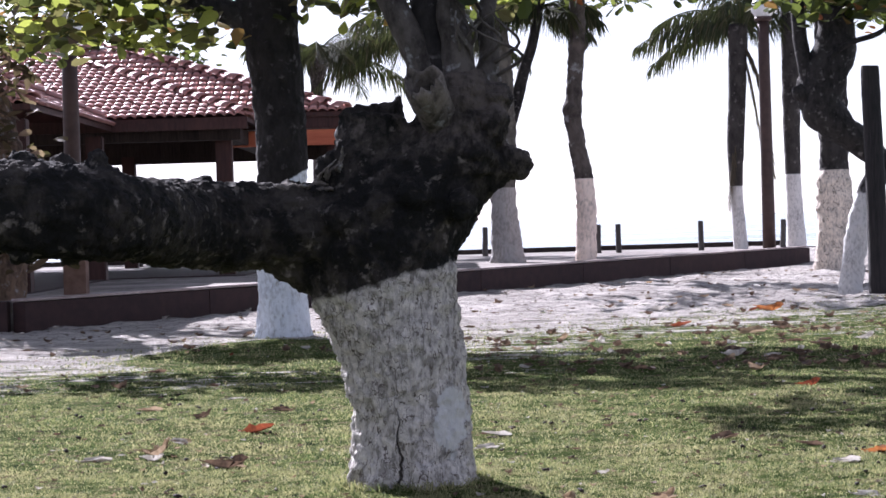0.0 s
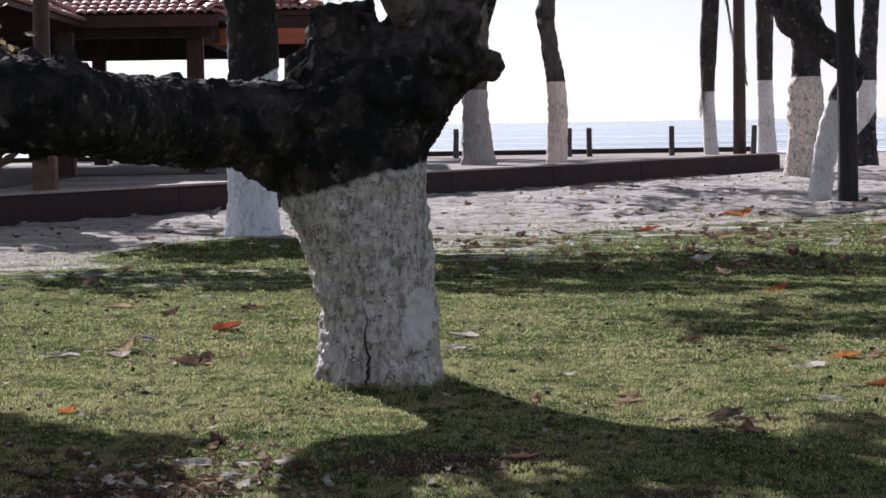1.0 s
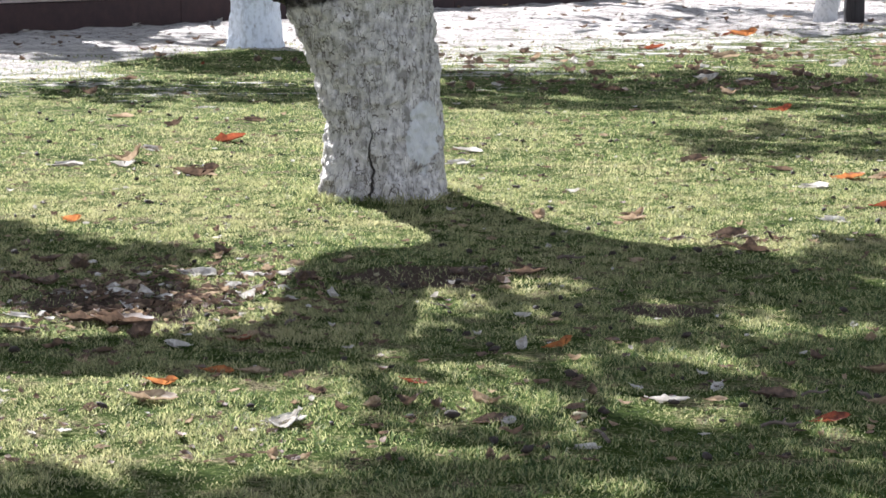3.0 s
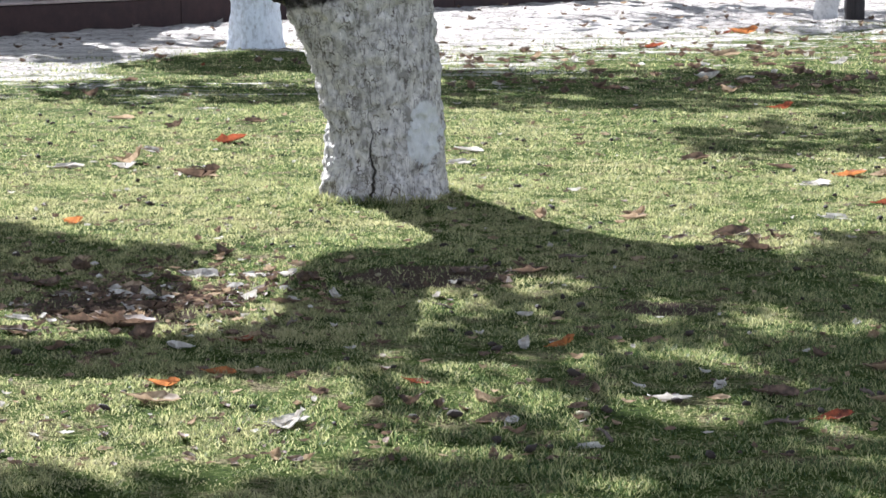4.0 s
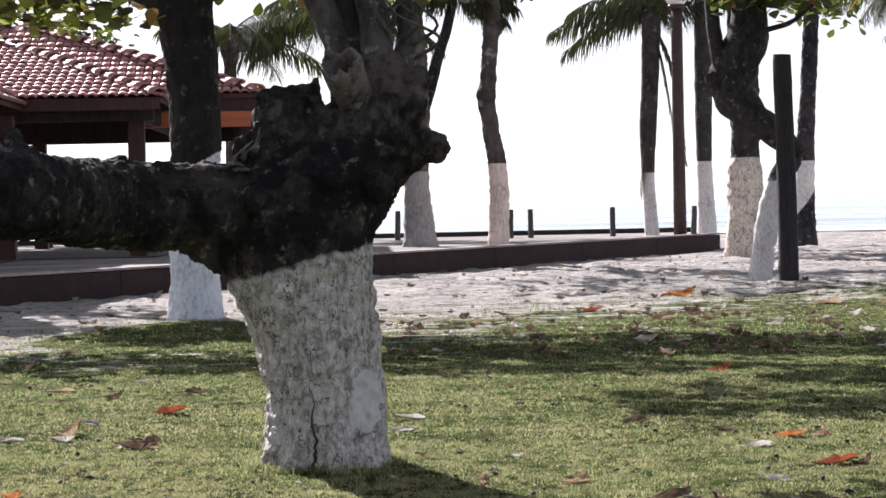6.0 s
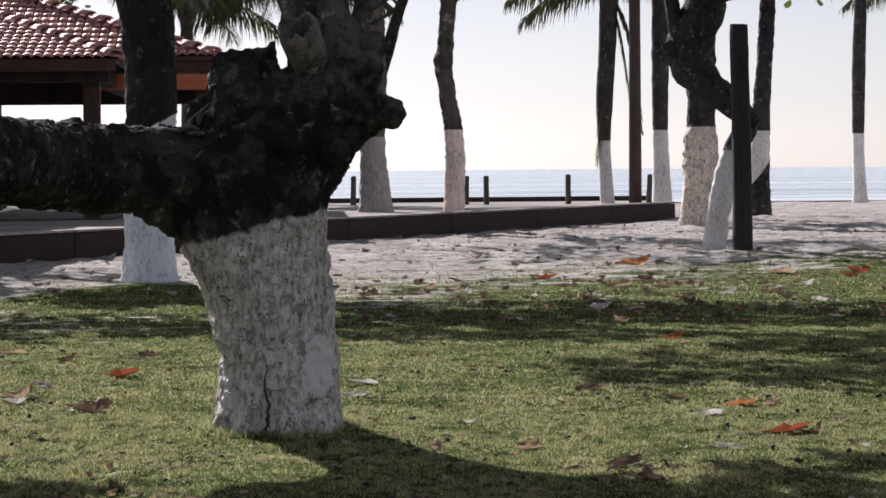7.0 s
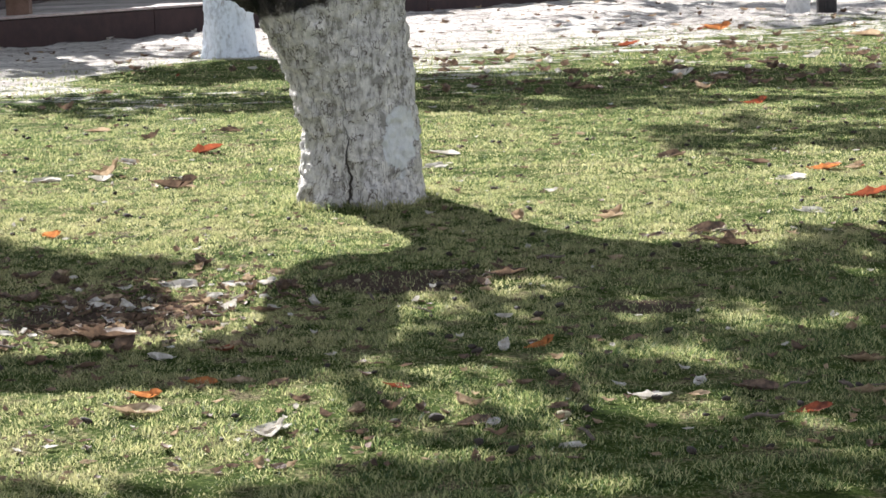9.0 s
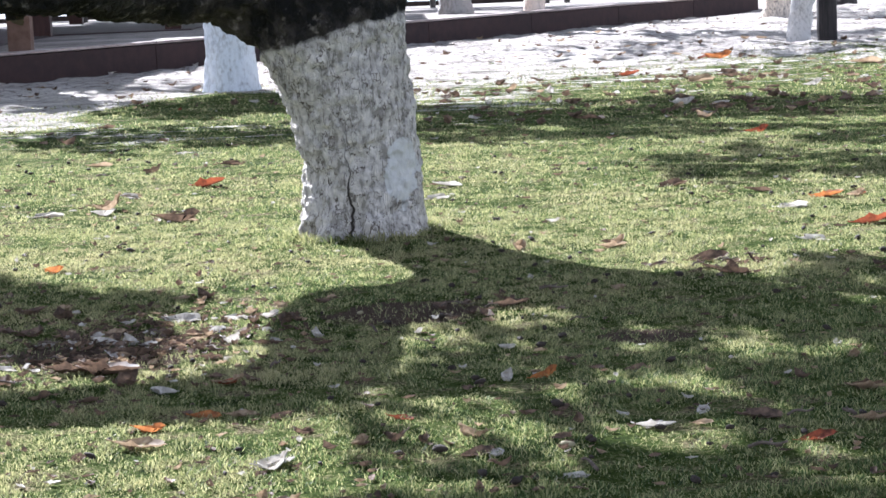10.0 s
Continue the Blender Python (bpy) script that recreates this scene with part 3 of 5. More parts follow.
def great_tree():
    bx, by = -0.215, 11.5
    tree = thing("almond_tree", (bx, by, 0), "old gnarled tree with limewashed trunk and black mossy limbs", "tree")
    tree.location = (bx, by, 0)

    def loc(pts):
        return [(x - bx, y - by, z, r) for x, y, z, r in pts]

    bm = bmesh.new()
    tube(bm, loc([(-0.19, 11.5, -0.12, 0.39), (-0.19, 11.5, 0.03, 0.36), (-0.195, 11.5, 0.12, 0.342), (-0.2, 11.5, 0.38, 0.33), (-0.23, 11.5, 0.67, 0.335),
                  (-0.29, 11.5, 0.95, 0.372), (-0.34, 11.5, 1.12, 0.40), (-0.30, 11.5, 1.4, 0.40), (-0.12, 11.5, 1.62, 0.36), (0.08, 11.5, 1.86, 0.29), (0.12, 11.5, 2.08, 0.225), (0.10, 11.5, 2.26, 0.16)]), 28, 4, 0.05, 4.0)
    # flared roots
    for a, ln in ((212, 0.03), (240, 0.12), (283, 0.18), (318, 0.1), (110, 0.2)):
        c, s = math.cos(radians(a)), math.sin(radians(a))
        tube(bm, [(c * 0.24, s * 0.24, 0.34, 0.06), (c * 0.29, s * 0.29, 0.14, 0.085), (c * (0.29 + ln * 0.6), s * (0.29 + ln * 0.6), -0.03, 0.08)], 10, 3, 0.12, 9.0, a)
    # the swell where the limb leaves the trunk
    tube(bm, loc([(-0.42, 11.48, 1.24, 0.2), (-0.66, 11.46, 1.225, 0.165), (-0.86, 11.43, 1.30, 0.13), (-1.1, 11.4, 1.38, 0.1)]), 16, 4, 0.1, 5.0, 1.0)
    # the long limb
    def nearer(pts):
        """The limb swings towards the viewer's side as it runs out."""
        return [(x * y / 11.45, y, 1.45 + (z - 1.45) * y / 11.45, r * y / 11.45) for x, y, z, r in pts]

    tube(bm, loc(nearer([(-0.3, 11.5, 1.42, 0.30), (-0.62, 11.45, 1.43, 0.265), (-0.95, 11.4, 1.45, 0.235), (-1.2, 11.3, 1.46, 0.24), (-1.4, 11.1, 1.48, 0.24), (-1.52, 10.75, 1.49, 0.235), (-1.6, 10.3, 1.5, 0.23), (-1.7, 9.9, 1.52, 0.23), (-1.9, 9.62, 1.55, 0.245), (-2.12, 9.5, 1.58, 0.265), (-2.32, 9.46, 1.6, 0.265), (-2.6, 9.45, 1.6, 0.24), (-3.0, 9.45, 1.6, 0.22), (-3.8, 9.5, 1.6, 0.18), (-4.6, 9.6, 1.66, 0.14)])), 24, 6, 0.07, 2.6, 3.0)
    # the cut stub of the fork, with its torn rim
    tube(bm, loc([(-0.36, 11.48, 1.5, 0.36), (-0.40, 11.46, 1.72, 0.24), (-0.37, 11.46, 1.9, 0.185), (-0.355, 11.46, 2.05, 0.17)]), 22, 4, 0.1, 5.0, 9.0)
    for x, y, z, r in ((-0.50, 11.42, 2.08, 0.05), (-0.42, 11.4, 2.09, 0.06), (-0.33, 11.45, 2.10, 0.06), (-0.24, 11.44, 2.115, 0.045), (-0.22, 11.5, 2.15, 0.02), (-0.30, 11.5, 2.11, 0.05)):
        tube(bm, loc([(x, y, 1.9, r * 1.2), (x, y, z, r * 0.8)]), 8, 2, 0.1, 9.0, x * 7)
    # torn spur on the left of the fork
    tube(bm, loc([(-0.42, 11.4, 1.66, 0.13), (-0.55, 11.36, 1.70, 0.075), (-0.63, 11.33, 1.755, 0.045), (-0.57, 11.33, 1.83, 0.03)]), 10, 3, 0.15, 8.0, 2.0)
    tube(bm, loc([(-0.5, 11.4, 1.62, 0.12), (-0.62, 11.36, 1.66, 0.07), (-0.67, 11.33, 1.70, 0.03)]), 10, 3, 0.15, 8.0, 4.0)
    # the knob on the right
    tube(bm, loc([(0.12, 11.45, 1.72, 0.2), (0.3, 11.42, 1.745, 0.115), (0.39, 11.4, 1.76, 0.085), (0.455, 11.4, 1.735, 0.075), (0.49, 11.4, 1.72, 0.04)]), 16, 4, 0.1, 7.0, 5.0)
    tube(bm, loc([(0.33, 11.42, 1.78, 0.08), (0.37, 11.4, 1.855, 0.05)]), 10, 3, 0.1, 7.0, 6.0)
    # lumps
    for x, y, z, r in ((0.28, 11.32, 1.98, 0.11), (0.31, 11.4, 2.12, 0.1), (0.2, 11.28, 1.82, 0.12), ):
        tube(bm, loc([(x, y, z - r, r * 0.6), (x, y, z, r), (x, y, z + r * 0.8, r * 0.5)]), 10, 2, 0.2, 9.0, z)
    # small spur standing on the limb
    tube(bm, loc([(-1.59, 9.62, 1.63, 0.06), (-1.58, 9.61, 1.785, 0.052), (-1.575, 9.6, 1.825, 0.03)]), 10, 2, 0.1, 9.0)
    for x, y, z, r in nearer(((-2.07, 9.62, 1.8, 0.1), (-2.3, 9.5, 1.84, 0.09), (-1.92, 9.62, 1.76, 0.06), (-1.3, 11.22, 1.67, 0.085), (-1.42, 11.05, 1.65, 0.06), (-1.1, 11.35, 1.64, 0.05), (-0.92, 11.3, 1.645, 0.045), (-0.8, 11.3, 1.64, 0.05), (-0.68, 11.28, 1.635, 0.045), (-2.3, 9.45, 1.42, 0.12), (-2.05, 9.62, 1.36, 0.09), (-1.3, 11.12, 1.52, 0.09), (-0.55, 11.2, 1.5, 0.1), (-0.35, 11.15, 1.56, 0.08), (-0.15, 11.15, 1.62, 0.1), (0.1, 11.2, 1.55, 0.09))):
        tube(bm, loc([(x, y, z - r, r * 0.6), (x, y, z, r), (x, y, z + r * 0.8, r * 0.5)]), 10, 2, 0.2, 9.0, z)
    trunk = part("trunk", bm, MAIN_BARK, tree, "limewashed trunk with rough black fork and cut limb")
    displaced(trunk, 0.015, (0.16, 0.05, "CLOUDS"), (0.05, 0.04, "CLOUDS"), (0.022, 0.028, "CLOUDS"))
    # sawn branch stump with a hollow
    bm = bmesh.new()
    a, e = Vector((0.03 - bx, -0.06, 1.92)), Vector((-0.08 - bx, -0.40, 2.2))
    d = (e - a).normalized()
    u = d.cross(Vector((0, 0, 1))).normalized()
    v = d.cross(u)
    last = None
    for t, r in ((0, 0.09), (0.2, 0.098), (0.4, 0.099), (0.6, 0.102), (0.8, 0.107), (0.93, 0.108), (1.0, 0.102), (1.02, 0.09), (0.97, 0.078), (0.85, 0.071), (0.6, 0.064), (0.3, 0.052), (0.15, 0.02)):
        ring = []
        for k in range(28):
            w = 2 * math.pi * k / 28
            n = u * math.cos(w) + v * math.sin(w)
            q = a + d * ((e - a).length * t) + n * r
            h = 0.2 * noise.noise(q * 14) + 0.14 * noise.noise(q * 38)
            ring.append(bm.verts.new(q + n * r * h + d * (0.06 * noise.noise(n * 3.1) + 0.03 * noise.noise(n * 9) if 0.9 < t else 0)))
        if last:
            for k in range(28):
                bm.faces.new((last[k], last[(k + 1) % 28], ring[(k + 1) % 28], ring[k]))
        last = ring
    bm.faces.new(last)
    part("branch_stump", bm, TORN, tree, "sawn grey branch stump with a hollow heart")
    r = np.random.default_rng(14)
    for k in range(6):
        u = r.random()
        x, z = -0.66 + 0.15 * u + r.normal(0, 0.015), 1.69 + 0.15 * u + r.normal(0, 0.02)
        ln, lean = r.uniform(0.03, 0.08), r.uniform(0.1, 0.9)
        limb("splinter", loc([(x - 0.02 * lean, 11.29, z - 0.04, 0.013), (x, 11.25 + r.normal(0, 0.02), z, 0.009), (x + ln * lean, 11.23 + r.normal(0, 0.03), z + ln * 0.7, 0.002)]), PALE_TORN if k % 2 else TORN, tree, 6, 4, 0.7, 40.0, k, "grey splintered wood")
    for k in range(16):
        x = -0.62 - 0.055 * k + r.normal(0, 0.015)
        y, z, ln = 11.3 + 0.02 * k / 8, 1.655 + r.normal(0, 0.012), r.uniform(0.03, 0.07)
        limb("bark_flake", loc([(x - ln, y, z - 0.02, 0.010), (x, y - 0.02, z + 0.012, 0.014), (x + ln, y - 0.01, z - 0.015 + r.normal(0, 0.012), 0.005)]), TORN, tree, 6, 3, 0.5, 30.0, k, "curling grey bark")
    # rising branches
    limbs = (
        [(0.02, 11.5, 2.05, 0.12), (-0.1, 11.5, 2.35, 0.085), (-0.25, 11.5, 2.68, 0.075), (-0.6, 11.6, 3.3, 0.07), (-1.2, 12.0, 4.0, 0.05), (-1.8, 12.8, 4.6, 0.03)],
        [(0.05, 11.52, 2.1, 0.13), (-0.03, 11.55, 2.45, 0.10), (-0.06, 11.6, 2.75, 0.09), (-0.2, 12.0, 3.6, 0.07), (-0.6, 12.9, 4.6, 0.04)],
        [(0.12, 11.45, 2.15, 0.11), (0.11, 11.45, 2.45, 0.085), (0.09, 11.45, 2.7, 0.08), (0.3, 11.3, 3.5, 0.06), (0.9, 11.0, 4.4, 0.035)],
        [(0.2, 11.5, 2.1, 0.09), (0.29, 11.55, 2.35, 0.06), (0.30, 11.6, 2.7, 0.05), (0.7, 12.2, 3.7, 0.04), (1.2, 13.0, 4.6, 0.025)],
    )
    for k, p in enumerate(limbs):
        limb("branch", loc(p), GREY_BARK if k != 1 else DARK_BARK, tree, 12, 5, 0.09, 5.0, k * 3.0)
    r = np.random.default_rng(8)
    for k in range(9):
        x, z = r.uniform(0.12, 0.5), r.uniform(2.3, 2.6)
        dx, dz = r.normal(0, 0.12), r.uniform(0.1, 0.35)
        limb("twig", loc([(x * 0.7, 11.45, z - 0.1, 0.012), (x, 11.38, z, 0.010), (x + dx, 11.3, z + dz * 0.6, 0.007), (x + dx * 1.8 + 0.05, 11.28, z + dz, 0.004)]), GREY_BARK, tree, 6, 4, 0.15, 12.0, k)
    return tree


def spots_in(rng, n, x0, x1, y0, y1, z0, z1, floor=None):
    out = []
    for _ in range(n):
        s = (rng.uniform(x0, x1), rng.uniform(y0, y1), rng.uniform(z0, z1))
        out.append(s if floor is None else (*s, floor))
    return out


GREAT = great_tree()
rng = np.random.default_rng(11)


def canopy(n, x0, x1, y0, y1, h0, h1, inside, gaps=()):
    """Places of unseen leaf clumps high up, set by the ground (x, y) that they are to shade, with gaps (x, y, half
    width, half depth) that let the sun through.
    """
    out = []
    while len(out) < n:
        x, y, h = rng.uniform(x0, x1), rng.uniform(y0, y1), rng.uniform(h0, h1)
        if not inside(x, y) or any(((x - a) / c) ** 2 + ((y - b) / d) ** 2 < 1 for a, b, c, d in gaps):
            continue
        out.append((x - SUN_SIDE * SUN_RUN * h, y + SUN_RUN * h, h, h - 0.3))
    return out


NEAR_GAPS = ((0.66, 8.46, 0.22, 0.17), (1.0, 8.55, 0.14, 0.12), (1.80, 8.66, 0.17, 0.19), (1.2, 7.7, 0.4, 0.2), (0.85, 7.6, 0.16, 0.12), (1.0, 7.17, 0.28, 0.16), (1.62, 7.8, 0.2, 0.13), (1.5, 7.3, 0.2, 0.11), (0.36, 7.95, 0.1, 0.22), (0.28, 6.81, 0.32, 0.24), (-0.15, 6.35, 0.85, 0.3),
             (-0.87, 6.23, 0.7, 0.7), (1.05, 6.86, 0.26, 0.15), (1.35, 6.58, 0.2, 0.12), (1.9, 7.0, 0.2, 0.12), (0.06, 7.61, 0.1, 0.17), (0.69, 6.04, 0.16, 0.1), (0.05, 5.85, 0.3, 0.16), (0.59, 5.42, 0.16, 0.06), (1.49, 8.12, 0.18, 0.13))
# leaves above the view, added to dapple the near lawn
crown(GREAT, canopy(290, -0.2, 2.7, 4.9, 10.3, 3.7, 4.4, lambda x, y: y < 8.75 + 0.52 * x and x > (0.15 if y > 7.3 else -0.1), NEAR_GAPS), length=0.2, width=0.15, per=9, spread=0.07, seed=3)
crown(GREAT, canopy(36, -1.1, 0.0, 4.7, 5.42, 3.8, 4.4, lambda x, y: True), length=0.2, width=0.15, per=8, spread=0.1, seed=34)
crown(GREAT, [(0.42, 11.3, 2.72), (0.2, 11.3, 2.74), (-0.55, 11.4, 2.76), (0.75, 11.4, 2.8)], length=0.15, width=0.12, per=4, spread=0.07, seed=33, name="hanging_leaves")
# dense unseen leaves added only to throw the solid shadow patch on the left
crown(GREAT, canopy(500, -4.2, -1.1, 8.1, 12.0, 3.9, 4.2, lambda x, y: x < -1.06 and y < 9.42 - 0.9 * (x + 1.06)), length=0.16, width=0.13, per=16, spread=0.055, flat=0.35, seed=4)


# ---- further trees ----
def trunk_tree(at, label, pts, mat, branches=(), seed=1.0, name="tree", seg=16, rough=0.08, grain=3.0, rings=0.0, bark_mat=DARK_BARK):
    t = thing(name, at, label, name.replace("_", " "))
    stem = limb("trunk", pts, mat, t, seg, 6, rough, grain, seed, rings=rings)
    if name != "palm_tree":
        displaced(stem, 0.035, (0.16, 0.07, "CLOUDS"), (0.06, 0.03, "CLOUDS"))
    for k, b in enumerate(branches):
        limb("branch", b, bark_mat, t, 10, 5, 0.1, 4.0, seed + k)
    return t


T2 = trunk_tree((-2.06, 26.6, 0.12), "dark trunk with bluish limewash on a grassy mound", [(0, 0, -0.25, 0.385), (0, 0, -0.08, 0.36), (0, 0, 0.12, 0.34), (0, 0, 0.5, 0.325), (0.02, 0, 1.2, 0.32), (0.04, 0, 2.2, 0.325), (0.02, 0, 3.0, 0.33), (-0.05, 0, 3.7, 0.36), (-0.12, 0, 4.3, 0.4), (-0.1, 0, 5.2, 0.3)], BLUE_PAINT,
                [[(-0.15, 0, 3.7, 0.22), (-0.5, -0.1, 4.05, 0.17), (-1.0, -0.1, 4.2, 0.13), (-1.7, -0.2, 4.5, 0.1), (-2.6, 0.3, 5.3, 0.06)], [(0.0, 0, 4.6, 0.25), (0.6, -0.2, 5.2, 0.16), (1.8, -0.5, 5.8, 0.09)]], 4.0, "almond_tree")
# unseen clumps and gaps arranged to give the shade bands on the far lawn
FAR_GAPS = ((1.0, 16.4, 1.6, 1.1), (2.54, 18.79, 1.1, 0.75), (4.2, 18.2, 0.9, 0.5), (2.3, 16.8, 0.9, 0.5), (3.4, 17.48, 0.5, 0.28), (3.2, 15.87, 0.45, 0.3), (1.19, 19.5, 0.6, 0.4), (2.11, 14.9, 0.5, 0.25), (0.3, 15.2, 0.5, 0.5), (4.4, 19.6, 0.7, 0.3), (2.0, 21.3, 0.7, 0.35))
crown(T2, canopy(450, 0.25, 6.5, 13.7, 23.0, 5.4, 5.9, lambda x, y: y < 22.6 - 0.3 * max(0, x - 2.4) and (x > 1.75 or y > 15.8), FAR_GAPS), length=0.26, width=0.19, per=8, spread=0.13, seed=5)
# low twigs of that tree that hang into view
crown(T2, spots_in(rng, 40, -6.4, -2.9, 24.5, 27.0, 3.95, 4.5, 3.5), HANGING, length=0.3, width=0.24, per=9, spread=0.26, seed=6, name="hanging_leaves")
crown(T2, spots_in(rng, 32, -6.3, -2.7, 25.0, 27.0, 3.72, 4.2, 3.55), HANGING, length=0.26, width=0.18, per=9, spread=0.24, seed=61, name="hanging_leaves")
crown(T2, spots_in(rng, 24, -1.75, 1.4, 25.0, 27.0, 4.0, 4.6, 3.85), HANGING, length=0.27, width=0.2, per=7, spread=0.25, seed=7, name="hanging_leaves")

SHAGGY = trunk_tree((-7.05, 32.0, 0), "brown shaggy trunk wrapped in dry leaves", [(0, 0, -0.1, 0.7), (0, 0, 0.2, 0.6), (0.1, 0, 1.5, 0.55), (0.1, 0, 2.6, 0.6), (0.0, 0, 3.4, 0.45), (-0.3, 0, 4.6, 0.3)],
                   bark("shaggy brown bark", (0.05, 0.033, 0.024), (0.20, 0.135, 0.095), scale=7.0), [], 18.0, "tree", 20, 0.22, 3.0)
BACK = trunk_tree((-10.5, 62.0, 0), "dense dark tree rising behind the pavilion roof", [(0, 0, -0.1, 0.35), (0, 0, 2.5, 0.3), (0.1, 0, 5.0, 0.28), (0.2, 0, 6.5, 0.2)], DARK_BARK, (), 3.0, "almond_tree")
crown(BACK, spots_in(rng, 70, -15.0, -6.9, 59.0, 63.0, 5.3, 7.8, 4.6), length=0.36, width=0.24, per=22, spread=0.45, seed=44)
P0 = trunk_tree((1.5, 48.6, 0.46), "thick grey limewashed trunk forking high up", [(0, 0, -0.1, 0.46), (0, 0, 0.05, 0.42), (-0.02, 0, 0.5, 0.36), (-0.05, 0, 1.2, 0.315), (-0.05, 0, 1.9, 0.29), (-0.02, 0, 2.6, 0.29), (0, 0, 3.4, 0.3), (-0.05, 0, 4.4, 0.3), (-0.1, 0, 5.2, 0.28), (-0.1, 0, 6.5, 0.22)], GREY_PAINT,
                [[(0.0, 0, 2.8, 0.12), (0.25, 0, 3.5, 0.14), (0.5, 0, 4.4, 0.14), (0.75, 0, 5.2, 0.12), (1.0, 0, 6.3, 0.1)]], 7.0, "almond_tree")
P1 = trunk_tree((3.28, 47.9, 0.46), "slender crooked trunk with cream limewash", [(0, 0, -0.1, 0.26), (0, 0, 0.05, 0.245), (0.02, 0, 0.6, 0.235), (0.04, 0, 1.2, 0.235), (0.0, 0, 1.9, 0.225), (-0.1, 0, 2.5, 0.2), (-0.2, 0, 3.2, 0.195), (-0.21, 0, 3.5, 0.235), (-0.17, 0, 3.8, 0.185), (-0.1, 0, 4.7, 0.19), (-0.04, 0, 5.0, 0.24), (-0.05, 0, 5.3, 0.19), (-0.03, 0, 6.5, 0.17)], PINK_PAINT, (), 9.0, "almond_tree", rough=0.06)
# high clumps out of view, added to cast shadow streaks on the sand
crown(P1, spots_in(rng, 40, -4.0, 6.0, 41.0, 50.0, 7.0, 8.5, 6.9), length=0.34, width=0.24, per=26, spread=0.5, seed=41)
crown(SHAGGY, spots_in(rng, 64, -7.9, -6.1, 31.1, 31.7, 0.9, 4.7), DRY_CLUMPS, "dry_leaves", length=0.3, width=0.16, per=12, spread=0.2, seed=45)
# unseen clumps added to shade the mound and the grass left of it
crown(SHAGGY, canopy(62, -3.6, -0.9, 20.6, 25.6, 5.6, 6.0, lambda x, y: ((x + 1.9) / 1.2) ** 2 + ((y - 24.0) / 1.45) ** 2 < 1), length=0.3, width=0.22, per=12, spread=0.2, seed=43)
crown(SHAGGY, canopy(6, -5.0, -2.4, 18.8, 22.0, 5.6, 6.0, lambda x, y: True), length=0.3, width=0.22, per=9, spread=0.16, seed=46)
# a few more above the view, to streak the left sand with shadow
crown(SHAGGY, spots_in(rng, 12, -13.0, -8.5, 38.0, 44.0, 6.8, 8.2, 6.6), length=0.34, width=0.24, per=20, spread=0.5, seed=42)
crown(P1, spots_in(rng, 18, 2.7, 5.5, 46.5, 49.0, 6.15, 6.8, 5.9), length=0.34, width=0.26, per=7, spread=0.35, seed=8)
crown(P0, spots_in(rng, 14, -0.5, 2.4, 47.5, 49.5, 6.0, 6.9, 5.7), length=0.34, width=0.24, per=9, spread=0.35, seed=9)


def palm(at, label, pts, mat, fronds, seed, dry=()):
    t = trunk_tree(at, label, pts, mat, (), seed, "palm_tree", 14, 0.05, 3.0, 0.02)
    for k, (s, w, ln, dr) in enumerate(fronds):
        frond(t, s, w, ln, dr, FRONDS, int(seed * 10 + k))
    for k, (s, w, ln, dr) in enumerate(dry):
        frond(t, s, w, ln, dr, DRY_FRONDS, int(seed * 20 + k), 0.4)
    return t


def burst(z, n, seed, ln=2.6, up=0.45, x=0.0):
    r = np.random.default_rng(seed)
    out = []
    for k in range(n):
        a = 2 * math.pi * k / n + r.uniform(-0.2, 0.2)
        out.append(((x + 0.1 * math.cos(a), 0.1 * math.sin(a), z), (math.cos(a), math.sin(a), up * r.uniform(-0.3, 1.3)), ln * r.uniform(0.8, 1.1), r.uniform(0.35, 0.6)))
    return out


for k, (w, ln) in enumerate((((1, -0.2, 0.3), 1.5), ((0.8, 0.3, 0.5), 1.7), ((-0.9, -0.3, 0.4), 1.5), ((0.4, -0.9, 0.3), 1.6), ((-0.5, 0.6, 0.5), 1.6), ((0.9, -0.6, 0.0), 1.3))):
    frond(P0, (0.95, 0, 5.9), w, ln, 0.55, FRONDS, 60 + k, 0.6)
palm((8.23, 57.6, 0.46), "slim palm with white base and dry hanging fronds", [(0, 0, -0.1, 0.22), (0, 0, 0.1, 0.2), (-0.05, 0, 0.9, 0.185), (-0.08, 0, 1.75, 0.18), (-0.06, 0, 3.0, 0.24), (0.02, 0, 4.2, 0.24), (0.06, 0, 5.4, 0.26), (0.08, 0, 6.2, 0.28)],
     bark("white based palm trunk", (0.02, 0.018, 0.018), (0.07, 0.062, 0.058), 1.75, 0, 0.02, (0.76, 0.74, 0.73), 5.0, chips=0.5), [((0.06, 0, 6.3), w, ln, dr) for w, ln, dr in (((-1, 0.1, 0.2), 2.9, 0.42), ((-1, 0.5, 0.05), 2.6, 0.5), ((-0.9, 0.2, 0.6), 2.8, 0.6), ((-0.3, 0.8, 0.7), 2.6, 0.5), ((0.8, 0.6, 0.7), 2.4, 0.6), ((0.3, 0.9, 0.4), 2.4, 0.5), ((0.1, 0.5, 1.2), 2.4, 0.3), ((-0.5, 0.3, 1.2), 2.5, 0.4))], 2.0,
     [((0.2, -0.1, 5.6), (0.5, -0.1, -0.2), 0.8, 4.2), ((0.25, -0.1, 5.2), (0.35, -0.1, -1.2), 1.6, 0.9), ((-0.1, -0.15, 3.2), (-0.12, -0.05, -1.0), 2.0, 0.05)])
